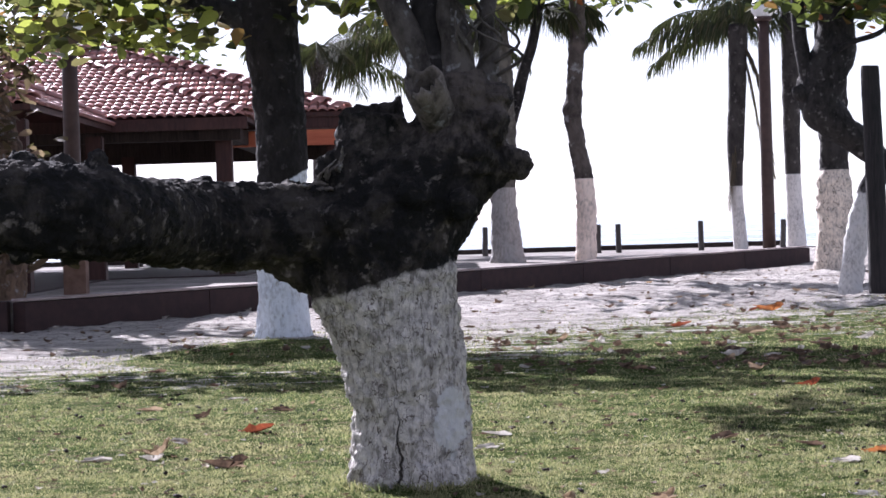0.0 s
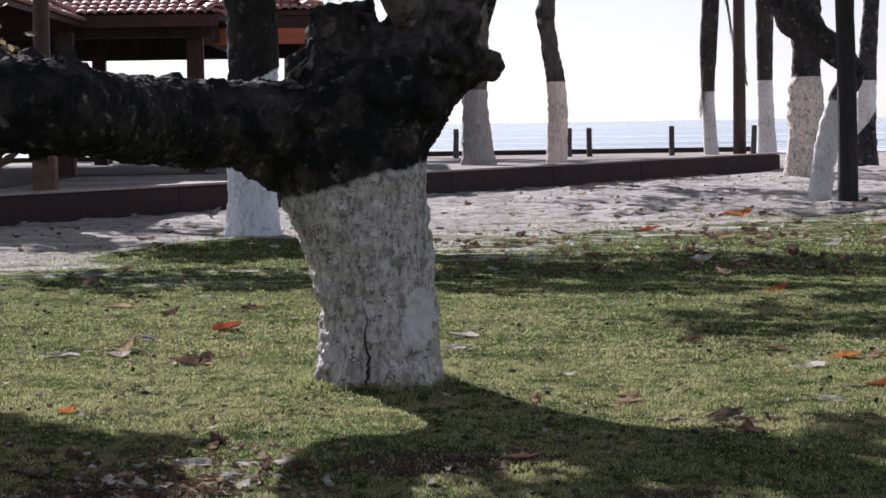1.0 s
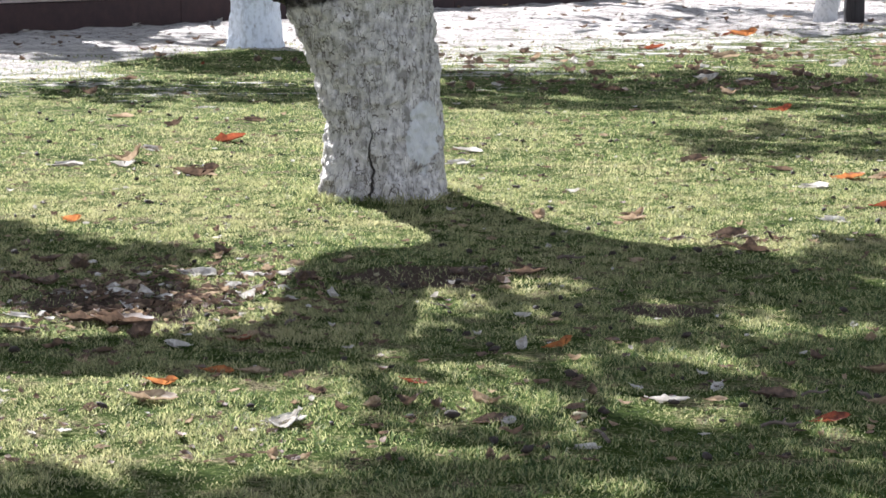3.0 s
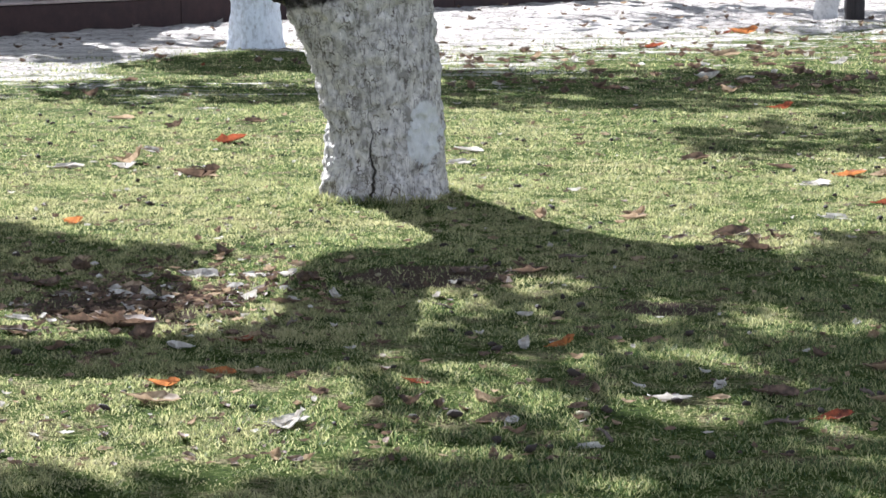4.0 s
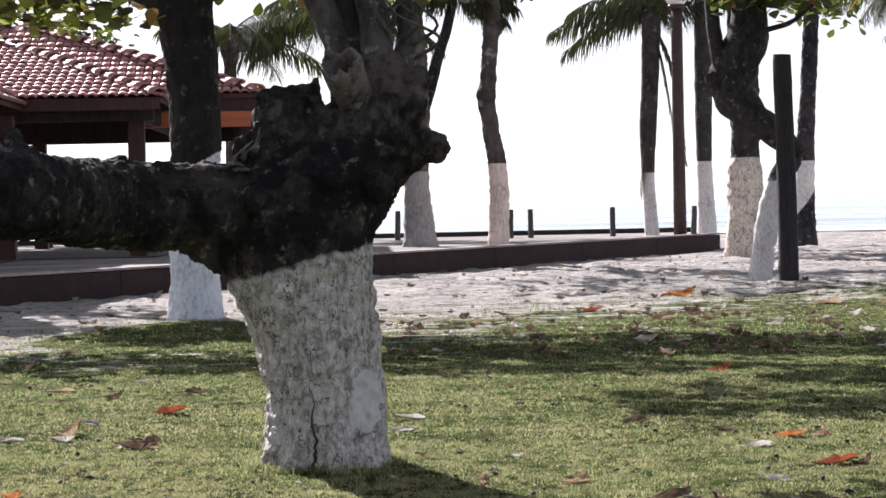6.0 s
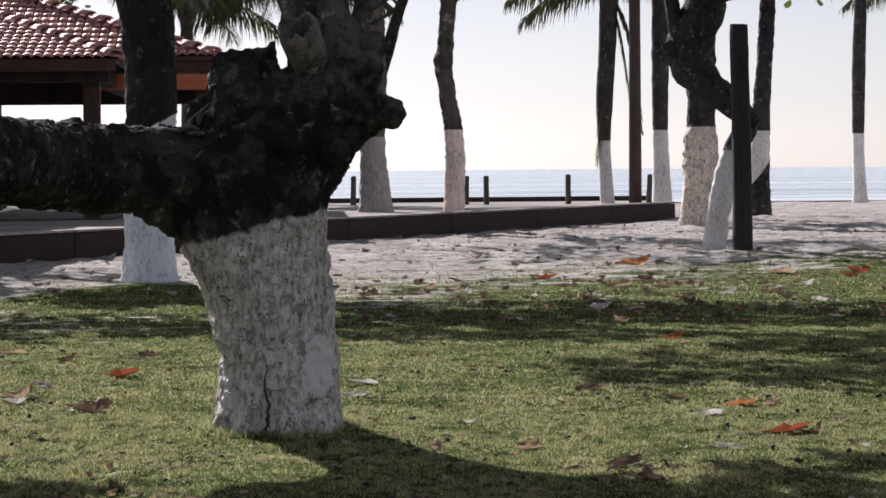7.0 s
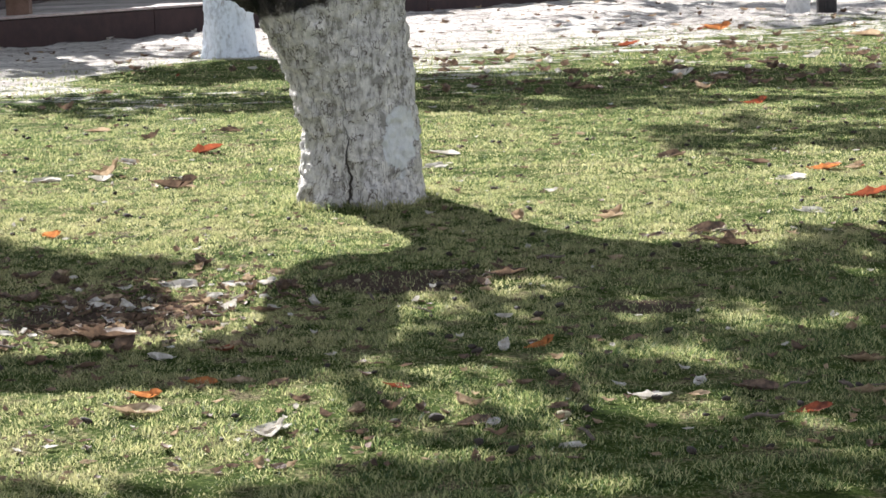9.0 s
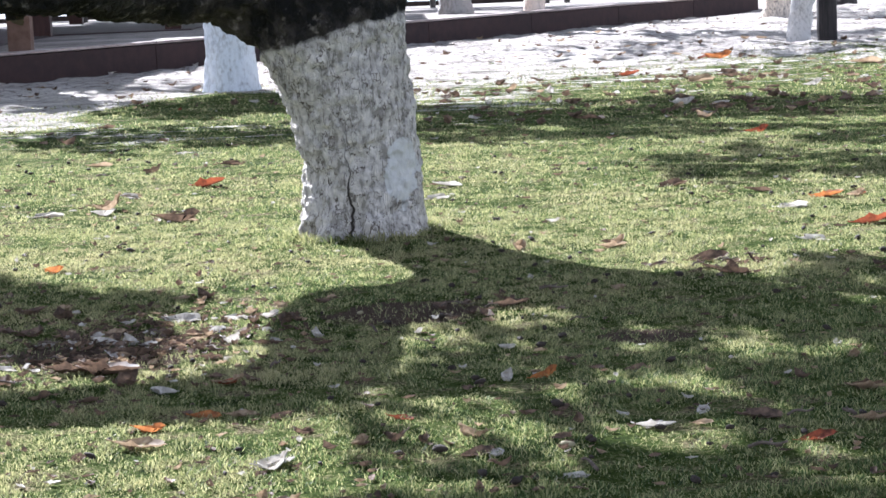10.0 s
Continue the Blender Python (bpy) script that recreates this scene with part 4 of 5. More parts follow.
palm((9.94, 58.6, 0.46), "straight dark palm with white base", [(0, 0, -0.1, 0.3), (0, 0, 0.1, 0.28), (-0.02, 0, 1.0, 0.24), (-0.04, 0, 2.05, 0.225), (-0.04, 0, 3.5, 0.24), (-0.03, 0, 5.0, 0.25), (0, 0, 7.2, 0.24)],
     bark("white palm base", (0.02, 0.018, 0.018), (0.07, 0.062, 0.058), 2.05, 0, 0.02, (0.78, 0.75, 0.73), 5.0, chips=0.5), burst(7.2, 12, 8, 2.6, 0.4), 3.0)
palm((-3.6, 62.0, 0.0), "leaning palm rising behind the pavilion roof", [(0, 0, -0.1, 0.24), (0, 0, 2.0, 0.2), (-0.02, 0, 4.0, 0.18), (0.0, 0, 5.6, 0.19), (0.02, 0, 6.1, 0.3), (0.02, 0, 6.5, 0.34), (0.02, 0, 6.8, 0.2)],
     GREY_BARK, burst(6.6, 15, 12, 3.0, 0.5, 0.02), 4.0)
palm((-0.4, 60.5, 0.0), "palm behind the great tree with drooping fronds", [(0, 0, -0.1, 0.26), (0, 0, 3.0, 0.24), (0.0, 0, 7.3, 0.24)],
     DARK_BARK, burst(7.3, 13, 14, 3.0, 0.4), 5.0)
palm((-10.8, 64.0, 0.0), "palm with feathery fronds above the roof ridge", [(0, 0, -0.1, 0.24), (0, 0, 3.0, 0.22), (0.0, 0, 6.6, 0.22)],
     DARK_BARK, burst(6.6, 13, 17, 3.2, 0.5), 7.0)

RT = trunk_tree((9.24, 49.5, 0), "knobbly cream limewashed trunk with dark upper part", [(0, 0, -0.1, 0.47), (0, 0, 0.08, 0.42), (0.02, 0, 0.5, 0.40), (0.06, 0, 1.1, 0.39), (0.1, 0, 1.9, 0.42), (0.1, 0, 2.4, 0.36), (0.1, 0, 2.7, 0.34), (0.12, 0, 3.2, 0.36), (0.1, 0, 4.2, 0.36), (0.05, 0, 5.4, 0.33), (0, 0, 7.0, 0.3)], ROUGH_PAINT, (), 12.0, "almond_tree", 20, 0.12, 3.4)
crown(RT, spots_in(rng, 30, 7.6, 11.5, 47.5, 50.5, 6.4, 7.6, 6.1), length=0.34, width=0.24, per=10, spread=0.4, seed=21)

LT = trunk_tree((7.05, 36.2, 0), "leaning tree with pale limewashed foot and dark limb", [(0, 0, -0.1, 0.24), (0.02, 0, 0.1, 0.2), (0.1, 0, 0.7, 0.2), (0.24, 0, 1.4, 0.2), (0.42, 0, 1.85, 0.2), (0.6, 0, 2.1, 0.17), (0.75, 0, 2.2, 0.08)],
                bark("pale limewashed foot", (0.012, 0.011, 0.012), (0.055, 0.05, 0.05), 1.75, 0.0, 0.03, (0.66, 0.645, 0.63), 7.0, chips=0.5),
                [[(0.72, 0, 2.18, 0.17), (0.5, 0, 2.4, 0.21), (0.2, 0, 2.64, 0.25), (-0.12, -0.05, 2.9, 0.3), (-0.4, -0.05, 3.2, 0.36), (-0.42, 0, 3.55, 0.4), (-0.3, 0, 3.9, 0.4), (-0.14, 0, 4.3, 0.36), (-0.1, 0, 5.2, 0.26), (-0.1, 0, 6.0, 0.12)],
                 [(-0.5, -0.1, 3.4, 0.2), (-0.78, -0.15, 3.5, 0.15), (-0.86, -0.15, 3.62, 0.09)], [(-0.6, -0.1, 3.6, 0.16), (-0.72, -0.1, 4.1, 0.13), (-0.78, 0, 5.0, 0.12), (-0.7, 0, 6.0, 0.08)],
                 [(-0.35, -0.35, 4.05, 0.05), (0.0, -0.45, 4.3, 0.05), (0.5, -0.5, 4.45, 0.045), (0.9, -0.5, 4.75, 0.03)], [(-0.3, -0.4, 4.1, 0.025), (-0.32, -0.45, 3.85, 0.02), (-0.22, -0.45, 3.65, 0.012)]], 14.0, "almond_tree", 16, 0.1, 4.0)
crown(LT, spots_in(rng, 36, 6.2, 8.6, 35.0, 37.0, 4.9, 5.6, 4.4), length=0.3, width=0.24, per=12, spread=0.32, seed=22)
T6 = trunk_tree((13.08, 60.2, 0), "dark limewashed trunk with a slanting shadow on its foot put into the colour", [(0, 0, -0.1, 0.4), (0, 0, 0.1, 0.36), (0, 0, 1.0, 0.31), (0.02, 0, 2.0, 0.29), (0.05, 0, 2.6, 0.27), (0.12, 0, 4.0, 0.24), (0.25, 0, 6.0, 0.23), (0.3, 0, 7.5, 0.2)], FOOT_SHADE_PAINT, (), 16.0, "almond_tree")
crown(T6, spots_in(rng, 20, 12.4, 14.6, 59, 61, 6.6, 8.0, 6.2), length=0.34, width=0.24, per=10, spread=0.4, seed=23)
FAR_PAINT = bark("white foot of a far palm", (0.02, 0.018, 0.018), (0.07, 0.062, 0.058), 2.7, 0, 0.02, (0.78, 0.76, 0.74), 5.0, chips=0.5)
palm((21.1, 79.0, 0.0), "far slim palm with tall white base", [(0, 0, -0.1, 0.34), (0, 0, 0.1, 0.3), (-0.05, 0, 1.2, 0.24), (-0.08, 0, 2.7, 0.23), (-0.06, 0, 5.0, 0.26), (0.0, 0, 7.6, 0.24), (0, 0, 9.5, 0.22)], FAR_PAINT, burst(9.5, 12, 31, 3.0, 0.4), 8.0)
palm((24.0, 81.0, 0.0), "far slim palm with drooping fronds", [(0, 0, -0.1, 0.3), (0, 0, 3.0, 0.24), (0.0, 0, 9.0, 0.22)], FAR_PAINT, burst(9.2, 12, 33, 2.8, 0.2), 9.0)


# ---- pavilion ----
def tile_bm(length=0.42, w=0.19):
    bm = bmesh.new()
    n = 6
    a, b, c, d = [], [], [], []
    for k in range(n + 1):
        t = math.pi * k / n
        x, z = -math.cos(t) * w * 0.5, math.sin(t) * w * 0.3
        a.append(bm.verts.new((x * 1.08, 0, z * 1.08 + 0.02)))
        b.append(bm.verts.new((x * 0.92, length, z * 0.92)))
        c.append(bm.verts.new((x * 0.9, 0, z * 0.9 + 0.004)))
    for k in range(n):
        bm.faces.new((a[k], a[k + 1], b[k + 1], b[k]))
        bm.faces.new((c[k + 1], c[k], b[k], b[k + 1]))
        bm.faces.new((a[k + 1], a[k], c[k], c[k + 1]))
    return bm


TILE_MESH = mesh_of("tile", tile_bm(), TILE)
CAP_MESH = mesh_of("ridge_tile", tile_bm(0.62, 0.38), TILE)


def hip_roof(parent, x0, x1, y0, y1, ze, apex, keep):
    """A hipped roof of clay tiles: decks, tile rows on the two faces that show, caps on the hips."""
    A = Vector(apex)
    corners = [Vector(c) for c in ((x0, y0, ze), (x1, y0, ze), (x1, y1, ze), (x0, y1, ze))]
    bm = bmesh.new()
    top = [bm.verts.new(c) for c in corners]
    low = [bm.verts.new(c - Vector((0, 0, 0.1))) for c in corners]
    ta, la = bm.verts.new(A), bm.verts.new(A - Vector((0, 0, 0.12)))
    for k in range(4):
        bm.faces.new((top[k], top[(k + 1) % 4], ta))
        bm.faces.new((low[(k + 1) % 4], low[k], la))
        bm.faces.new((top[(k + 1) % 4], top[k], low[k], low[(k + 1) % 4]))
    roof = part("roof", bm, REDWOOD, parent, "clay tiled hipped roof", smooth=False)
    rest = bmesh.new()
    for p, q, face in ((corners[0], corners[1], 0), (corners[1], corners[2], 1)):
        along = (q - p).normalized()
        mid = p + along * (A - p).dot(along)
        rise = (A - mid)
        up = rise.normalized()
        nor = along.cross(up).normalized()
        m0 = Matrix((along, up, nor)).transposed().to_4x4()
        width, height, base = (q - p).length, rise.length, (A - p).dot(along)
        for r in range(int(height / 0.34)):
            v = r * 0.34 - 0.06
            lo, hi = base * v / height, width - (width - base) * v / height
            for c in range(int(width / 0.205)):
                u = c * 0.205 + 0.1
                if lo + 0.05 < u < hi - 0.05:
                    m = Matrix.Translation(p + along * u + up * v + nor * (0.03 + random.uniform(-0.006, 0.008))) @ m0 @ pose(0, 0, 0, -1, 0, random.uniform(-1.5, 1.5))
                    if keep(p + along * u + up * v) and face == 0:
                        o = new("tile", TILE_MESH)
                        o.parent, o.matrix_basis = roof, m
                    else:
                        tmp = tile_bm()
                        tmp.transform(m)
                        me = bpy.data.meshes.new("t")
                        tmp.to_mesh(me)
                        tmp.free()
                        rest.from_mesh(me)
                        bpy.data.meshes.remove(me)
    tagged(part("far_tiles", rest, TILE, roof), kind="stuff")
    for c in corners[:3]:
        d = A - c
        up = d.normalized()
        al = up.cross(Vector((0, 0, 1))).normalized()
        nor = al.cross(up)
        m0 = Matrix((al, up, nor)).transposed().to_4x4()
        for k in range(int(d.length / 0.54)):
            o = new("ridge_tile", CAP_MESH)
            o.parent = roof
            o.matrix_basis = Matrix.Translation(c + up * (k * 0.54) + nor * 0.07) @ m0 @ pose(0, 0, 0, -3, 0, random.uniform(-3, 3))
    return roof


def pavilion():
    pav = thing("pavilion", (0, 0, 0), "open beach pavilion with clay tiled hipped roofs on timber columns", "pavilion")
    hip_roof(pav, -13.85, -3.95, 43.0, 57.0, 3.75, (-9.47, 50.0, 5.886), lambda p: p.x > -8.6)
    hip_roof(pav, -14.2, -2.1, 47.0, 55.6, 4.02, (-8.16, 51.3, 6.0), lambda p: p.x > -5.2)
    hip_roof(pav, -14.0, -6.75, 34.5, 43.6, 3.62, (-10.4, 39.0, 5.35), lambda p: False)
    for x, y in ((-7.05, 42.6), (-7.1, 35.1), (-4.55, 44.0), (-12.9, 44.0), (-2.4, 47.4), (-8.18, 54.8), (-2.4, 54.8), (-13.2, 54.8)):
        bm = bmesh.new()
        box(bm, x - 0.17, y - 0.17, 0.44, x + 0.17, y + 0.17, 3.4, 0.02)
        part("column", bm, REDWOOD, pav, smooth=False)
    for b in ((-13.6, 43.5, 3.3, -4.15, 43.75, 3.68), (-4.7, 43.76, 3.31, -4.3, 54.6, 3.62), (-13.6, 54.7, 3.2, -2.2, 55.0, 3.9), (-2.5, 47.3, 3.3, -2.25, 54.7, 3.9), (-13.6, 43.4, 3.1, -13.3, 55.0, 3.7)):
        bm = bmesh.new()
        box(bm, *b, 0.015)
        part("beam", bm, DARKWOOD, pav, smooth=False)
    # board that catches the sun; that brightness is put into its colour
    bm = bmesh.new()
    box(bm, -4.9, 46.98, 3.27, -2.12, 47.04, 3.62, 0.006)
    part("fascia", bm, SUNLIT_FASCIA, pav, "orange varnished fascia board with sunlight put into its colour", smooth=False)
    bm = bmesh.new()
    box(bm, -13.85, 42.98, 3.50, -3.95, 43.03, 3.66, 0.006)
    part("fascia", bm, REDWOOD, pav, smooth=False)
    bm = bmesh.new()
    box(bm, -14.0, 47.1, 3.66, -2.15, 47.16, 3.92, 0.006)
    part("fascia", bm, REDWOOD, pav, smooth=False)
    # dark slabs added to stand for the deep shade under the roofs
    for b in ((-14.0, 43.2, 0.3, -4.1, 54.95, 0.485), (-13.8, 34.8, 0.3, -6.9, 43.195, 0.485)):
        bm = bmesh.new()
        box(bm, *b, 0.012)
        part("shade_slab", bm, SHADE_SLAB, pav, "added dark red slab standing for the shade under the roofs", smooth=False)
    # low rail round the floor
    for x in (-11.0, -9.6, -6.8, -5.9):
        bm = bmesh.new()
        box(bm, x - 0.08, 54.7, 0.44, x + 0.08, 54.86, 0.9, 0.01)
        part("rail_post", bm, DARKWOOD, pav, smooth=False)


pavilion()


# ---- lamps, posts ----
def globe_lamp(at, h, r, w, label, block=0.0):
    t = thing("street_lamp", at, label, "street lamp", "globe lamps")
    limb("pole", [(0, 0, -0.05, w * 1.05), (0, 0, h * 0.3, w), (0, 0, h * 0.6, w * 0.95), (0, 0, h - 0.05, w * 0.9)], LAMPPOLE, t, 16, 2, 0)
    limb("collar", [(0, 0, h - 0.06, w * 1.3), (0, 0, h, w * 1.45), (0, 0, h + 0.06, w * 1.2)], LAMPPOLE, t, 16, 2, 0)
    bm = bmesh.new()
    bmesh.ops.create_uvsphere(bm, u_segments=24, v_segments=16, radius=r)
    bmesh.ops.translate(bm, verts=bm.verts, vec=(0, 0, h + r * 0.95))
    part("globe", bm, GLOBE, t, "white opal globe")
    if block:
        bm = bmesh.new()
        box(bm, -0.18, -0.18, -0.02, 0.18, 0.18, block, 0.015)
        part("base", bm, FOOTING, t, "brown painted square base", smooth=False)


globe_lamp((8.8, 56.2, 0.46), 6.2, 0.32, 0.17, "tall brown lamp post with a white globe")
globe_lamp((-5.95, 33.75, 0.46), 4.1, 0.22, 0.14, "brown lamp post with a white globe beside the wall", 0.55)


def fence_posts():
    first = None
    for x, y, h in ((1.18, 58.3, 0.8), (4.3, 57.7, 0.78), (4.84, 57.4, 0.78), (7.08, 57.1, 0.8), (9.45, 57.9, 0.78), (10.9, 58.3, 1.45), (-8.4, 57.8, 0.8), (-6.6, 57.8, 0.8)):
        if first is None:
            first = thing("fence_post", (x, y, 0.46), "short grey weathered timber fence post", "fence post", "fence posts on the terrace")
            bm = bmesh.new()
            tube(bm, [(0, 0, -0.05, 0.085), (0, 0, 0.2, 0.08), (0.01, 0, 0.5, 0.075), (0.012, 0, 0.79, 0.075), (0.012, 0, 0.8, 0.05)], 9, 2, 0.08, 5.0)
            part("post", bm, GREYPOST, first)
        else:
            c = copy_thing(first, pose(x, y, 0.46 if h < 1 else 0.0, random.uniform(-1, 1), random.uniform(-1.5, 1.5), random.uniform(0, 360)))
            c.scale = (1, 1, h / 0.8)


fence_posts()


def timber_pole():
    t = thing("timber_pole", (7.29, 35.0, 0), "thick blackened timber pole standing in sand", "pole")
    bm = bmesh.new()
    tube(bm, [(0.02, 0, -0.1, 0.175), (0.015, 0, 0.6, 0.17), (0, 0, 1.8, 0.165), (-0.02, 0, 3.0, 0.16), (-0.04, 0, 3.78, 0.158), (-0.04, 0, 3.83, 0.14)], 10, 5, 0.05, 4.0, 2.0)
    part("shaft", bm, POLEWOOD, t)


timber_pole()


# ---- fallen leaves, fruit, twigs ----
def leaf_mesh(mat, length, width, curl, cup, twist, seed):
    """A dry leaf: pointed oval with a midrib, cupped and curled, with thickness."""
    r = np.random.default_rng(seed)
    bm = bmesh.new()
    rows = []
    n = 7
    for i in range(n + 1):
        t = i / n
        w = width * 0.5 * math.sin(math.pi * min(1, t * 0.93 + 0.05)) ** 0.75 * (0.75 + 0.35 * t)
        a = curl * (t - 0.45)
        cx, cz = length * (t - 0.5) * math.cos(a * 0.5), length * (1 - math.cos(a)) * 0.45
        row = []
        for s in (-1, -0.5, 0, 0.5, 1):
            lift = cup * (abs(s) ** 1.5) * w + r.normal(0, 0.14) * w
            tw = twist * (t - 0.5)
            y, z = s * w, lift
            row.append(bm.verts.new((cx + r.normal(0, 0.012) * abs(s), y * math.cos(tw) - z * math.sin(tw), cz + y * math.sin(tw) + z * math.cos(tw))))
        rows.append(row)
    for a, b in zip(rows, rows[1:]):
        for k in range(4):
            bm.faces.new((a[k], a[k + 1], b[k + 1], b[k]))
    tube(bm, [(-length * 0.62, 0, rows[0][2].co.z + 0.008, 0.003), (-length * 0.5, 0, rows[0][2].co.z, 0.0035), (0, 0, 0.001, 0.003), (length * 0.4, 0, rows[-2][2].co.z, 0.0015)], 4, 1)
    low = min(v.co.z for v in bm.verts)
    bmesh.ops.translate(bm, verts=bm.verts, vec=(0, 0, -low))
    return mesh_of("fallen_leaf", bm, mat)


KINDS = {}
for key, mat, words in (("red", LEAF_RED, "curled red fallen leaf lying on the grass"), ("orange", LEAF_ORANGE, "bright orange fallen leaf lying on the grass"), ("brown", LEAF_BROWN, "dark brown withered leaf lying on the grass"),
                        ("tan", LEAF_TAN, "dry tan leaf lying on the grass"), ("pale", LEAF_PALE, "pale bleached dry leaf lying on the grass")):
    KINDS[key] = ([leaf_mesh(mat, 0.2, 0.095, c, k, w, s) for c, k, w, s in ((1.3, 0.6, 0.5, 1), (1.9, 0.9, 0.9, 2), (0.9, 0.6, -0.6, 3), (2.6, 0.9, -1.2, 4))], words)


def fallen(kind, x, y, size=1.0, turn=0.0, shape=0, tip=0.0):
    meshes, words = KINDS[kind]
    ob = new("fallen_leaf", meshes[shape % 4])
    ob.matrix_basis = pose(x, y, gz(x, y) - 0.004, tip or 18 * math.sin(7.3 * x + y), 10 * math.sin(5 * y), turn) @ Matrix.Diagonal((size, size, size, 1))
    return tagged(ob, words, "leaf", "fallen leaves")


for x, y, size, turn, shape in ((-1.34, 14.71, 1.40, -25, 0), (-0.65, 7.37, 0.55, -35, 0), (1.22, 6.08, 0.62, 0, 0), (-0.03, 6.61, 0.45, -10, 0), (4.99, 31.37, 1.70, 70, 0),
        (3.05, 27.11, 1.18, 5, 0), (3.04, 17.47, 1.04, 0, 1), (4.62, 30.95, 1.26, 0, 2), (3.09, 27.20, 1.48, 5, 0), (7.41, 27.87, 1.70, 0, 1),
        (2.56, 11.07, 1.20, -5, 0), (7.00, 26.76, 1.45, 20, 0),):
    fallen("red", x, y, size, turn, shape)
for x, y, size, turn, shape in ((-1.35, 12.61, 1.37, 10, 1), (1.48, 9.95, 1.08, 10, 0), (1.53, 9.49, 0.90, 160, 2), (0.46, 8.81, 0.90, 20, 0), (0.20, 6.11, 0.58, 0, 0),
        (1.11, 6.41, 0.70, 5, 0), (0.82, 7.30, 0.59, 5, 2), (-1.26, 7.70, 0.94, 10, 0), (-1.10, 7.66, 1.14, -15, 0), (-1.47, 8.31, 0.51, 0, 2),
        (1.77, 13.40, 1.09, 0, 2), (2.25, 12.91, 0.84, 0, 2), (2.67, 11.01, 0.75, 10, 3), (4.29, 26.61, 1.62, 0, 2), (-1.87, 15.92, 0.86, 10, 3),
        (-1.31, 16.41, 1.00, 0, 2),):
    fallen("brown", x, y, size, turn, shape)
for x, y, size, turn, shape in ((-2.96, 21.26, 1.15, 0, 2), (-1.07, 15.12, 0.41, 0, 1), (-1.12, 7.62, 0.98, -12, 0), (-1.25, 7.73, 0.84, 8, 2), (1.11, 6.43, 0.70, -5, 2),
        (1.53, 6.80, 0.74, 25, 0),):
    fallen("brown", x, y, size, turn, shape)
for x, y, size, turn, shape in ((-1.31, 12.68, 0.86, -20, 2), (-1.88, 13.46, 1.19, 20, 3), (0.60, 10.71, 0.65, 70, 3), (1.09, 10.63, 0.86, 25, 0), (-0.92, 9.28, 0.40, 80, 1),
        (-0.56, 6.81, 0.55, 5, 0), (-0.85, 6.40, 0.87, -5, 0), (1.54, 6.78, 0.69, 10, 0), (1.45, 6.34, 0.69, 10, 0), (1.42, 24.92, 1.15, 60, 1),
        (2.75, 12.43, 0.67, 20, 1), (6.31, 27.66, 2.00, 0, 2), (3.68, 25.00, 2.00, -20, 2), (-2.41, 16.94, 1.03, 5, 2), (-1.80, 14.15, 0.77, 10, 2),
        (-0.92, 9.32, 0.43, 60, 3),):
    fallen("tan", x, y, size, turn, shape)
for x, y, size, turn, shape in ((-0.65, 7.38, 0.60, -30, 1), (1.12, 10.71, 0.73, 50, 3), (0.62, 10.73, 0.52, 70, 3),):
    fallen("tan", x, y, size, turn, shape)
for x, y, size, turn, shape in ((-2.24, 13.22, 1.08, 15, 2), (-0.93, 8.85, 0.84, 5, 2), (-0.42, 6.13, 0.75, 15, 2), (0.25, 6.09, 0.40, 60, 0), (0.76, 6.30, 0.64, -5, 0),
        (0.46, 5.77, 0.47, -15, 2), (-1.53, 7.82, 0.53, 0, 2), (0.39, 7.90, 0.40, 30, 1), (0.34, 14.02, 0.95, 5, 2), (0.24, 13.27, 0.90, -5, 2),
        (2.97, 21.31, 1.30, 15, 1), (2.29, 12.03, 0.98, 0, 2), (4.74, 23.50, 1.11, 0, 1), (3.21, 31.30, 1.27, 0, 1), (2.29, 11.97, 0.81, 0, 2),
        (-1.83, 14.12, 0.86, -30, 2),):
    fallen("pale", x, y, size, turn, shape)
for x, y, size, turn, shape in ((-2.24, 13.20, 1.07, 5, 2), (-1.88, 13.22, 0.81, -20, 1), (-0.41, 6.09, 0.62, 20, 3), (-0.96, 8.86, 0.72, -5, 0), (-1.47, 8.31, 0.56, 0, 2),
        (1.61, 7.64, 0.40, 80, 1), (2.11, 10.49, 0.85, -4, 2),):
    fallen("pale", x, y, size, turn, shape)
for x, y, size, turn, shape in ((-1.77, 10.55, 0.71, 60, 1), (0.49, 7.25, 0.62, 30, 1), (-0.68, 6.84, 0.42, 0, 2), (-0.85, 6.64, 0.54, 20, 1), (4.72, 30.20, 2.00, -10, 1),
        (2.58, 12.38, 0.92, -5, 0), (2.58, 12.43, 0.93, -5, 0), (-0.68, 6.82, 0.55, 0, 0),):
    fallen("orange", x, y, size, turn, shape)

LITTER = {}


def litter(kind, x, y, size, turn, shape, tip):
    """One bit of the joined leaf litter."""
    me = KINDS[kind][0][shape % 4]
    m = pose(x, y, gz(x, y) + (0.006 if y < 22 else -0.004), tip, 0.0, turn) @ Matrix.Diagonal((size, size, size, 1))
    LITTER.setdefault(kind, []).append((me, m))


rng = np.random.default_rng(77)
for k in range(70):
    y = 5.6 + 26 * rng.random() ** 1.3
    x = rng.uniform(-0.28, 0.30) * y
    if (x + 0.215) ** 2 + (y - 11.5) ** 2 < 0.3:
        continue
    fallen(rng.choice(["brown", "tan", "pale", "brown", "brown", "red"], p=[0.3, 0.22, 0.16, 0.15, 0.12, 0.05]), x, y, rng.uniform(0.22, 0.5), rng.uniform(0, 360), int(rng.integers(4)), rng.uniform(-15, 15))


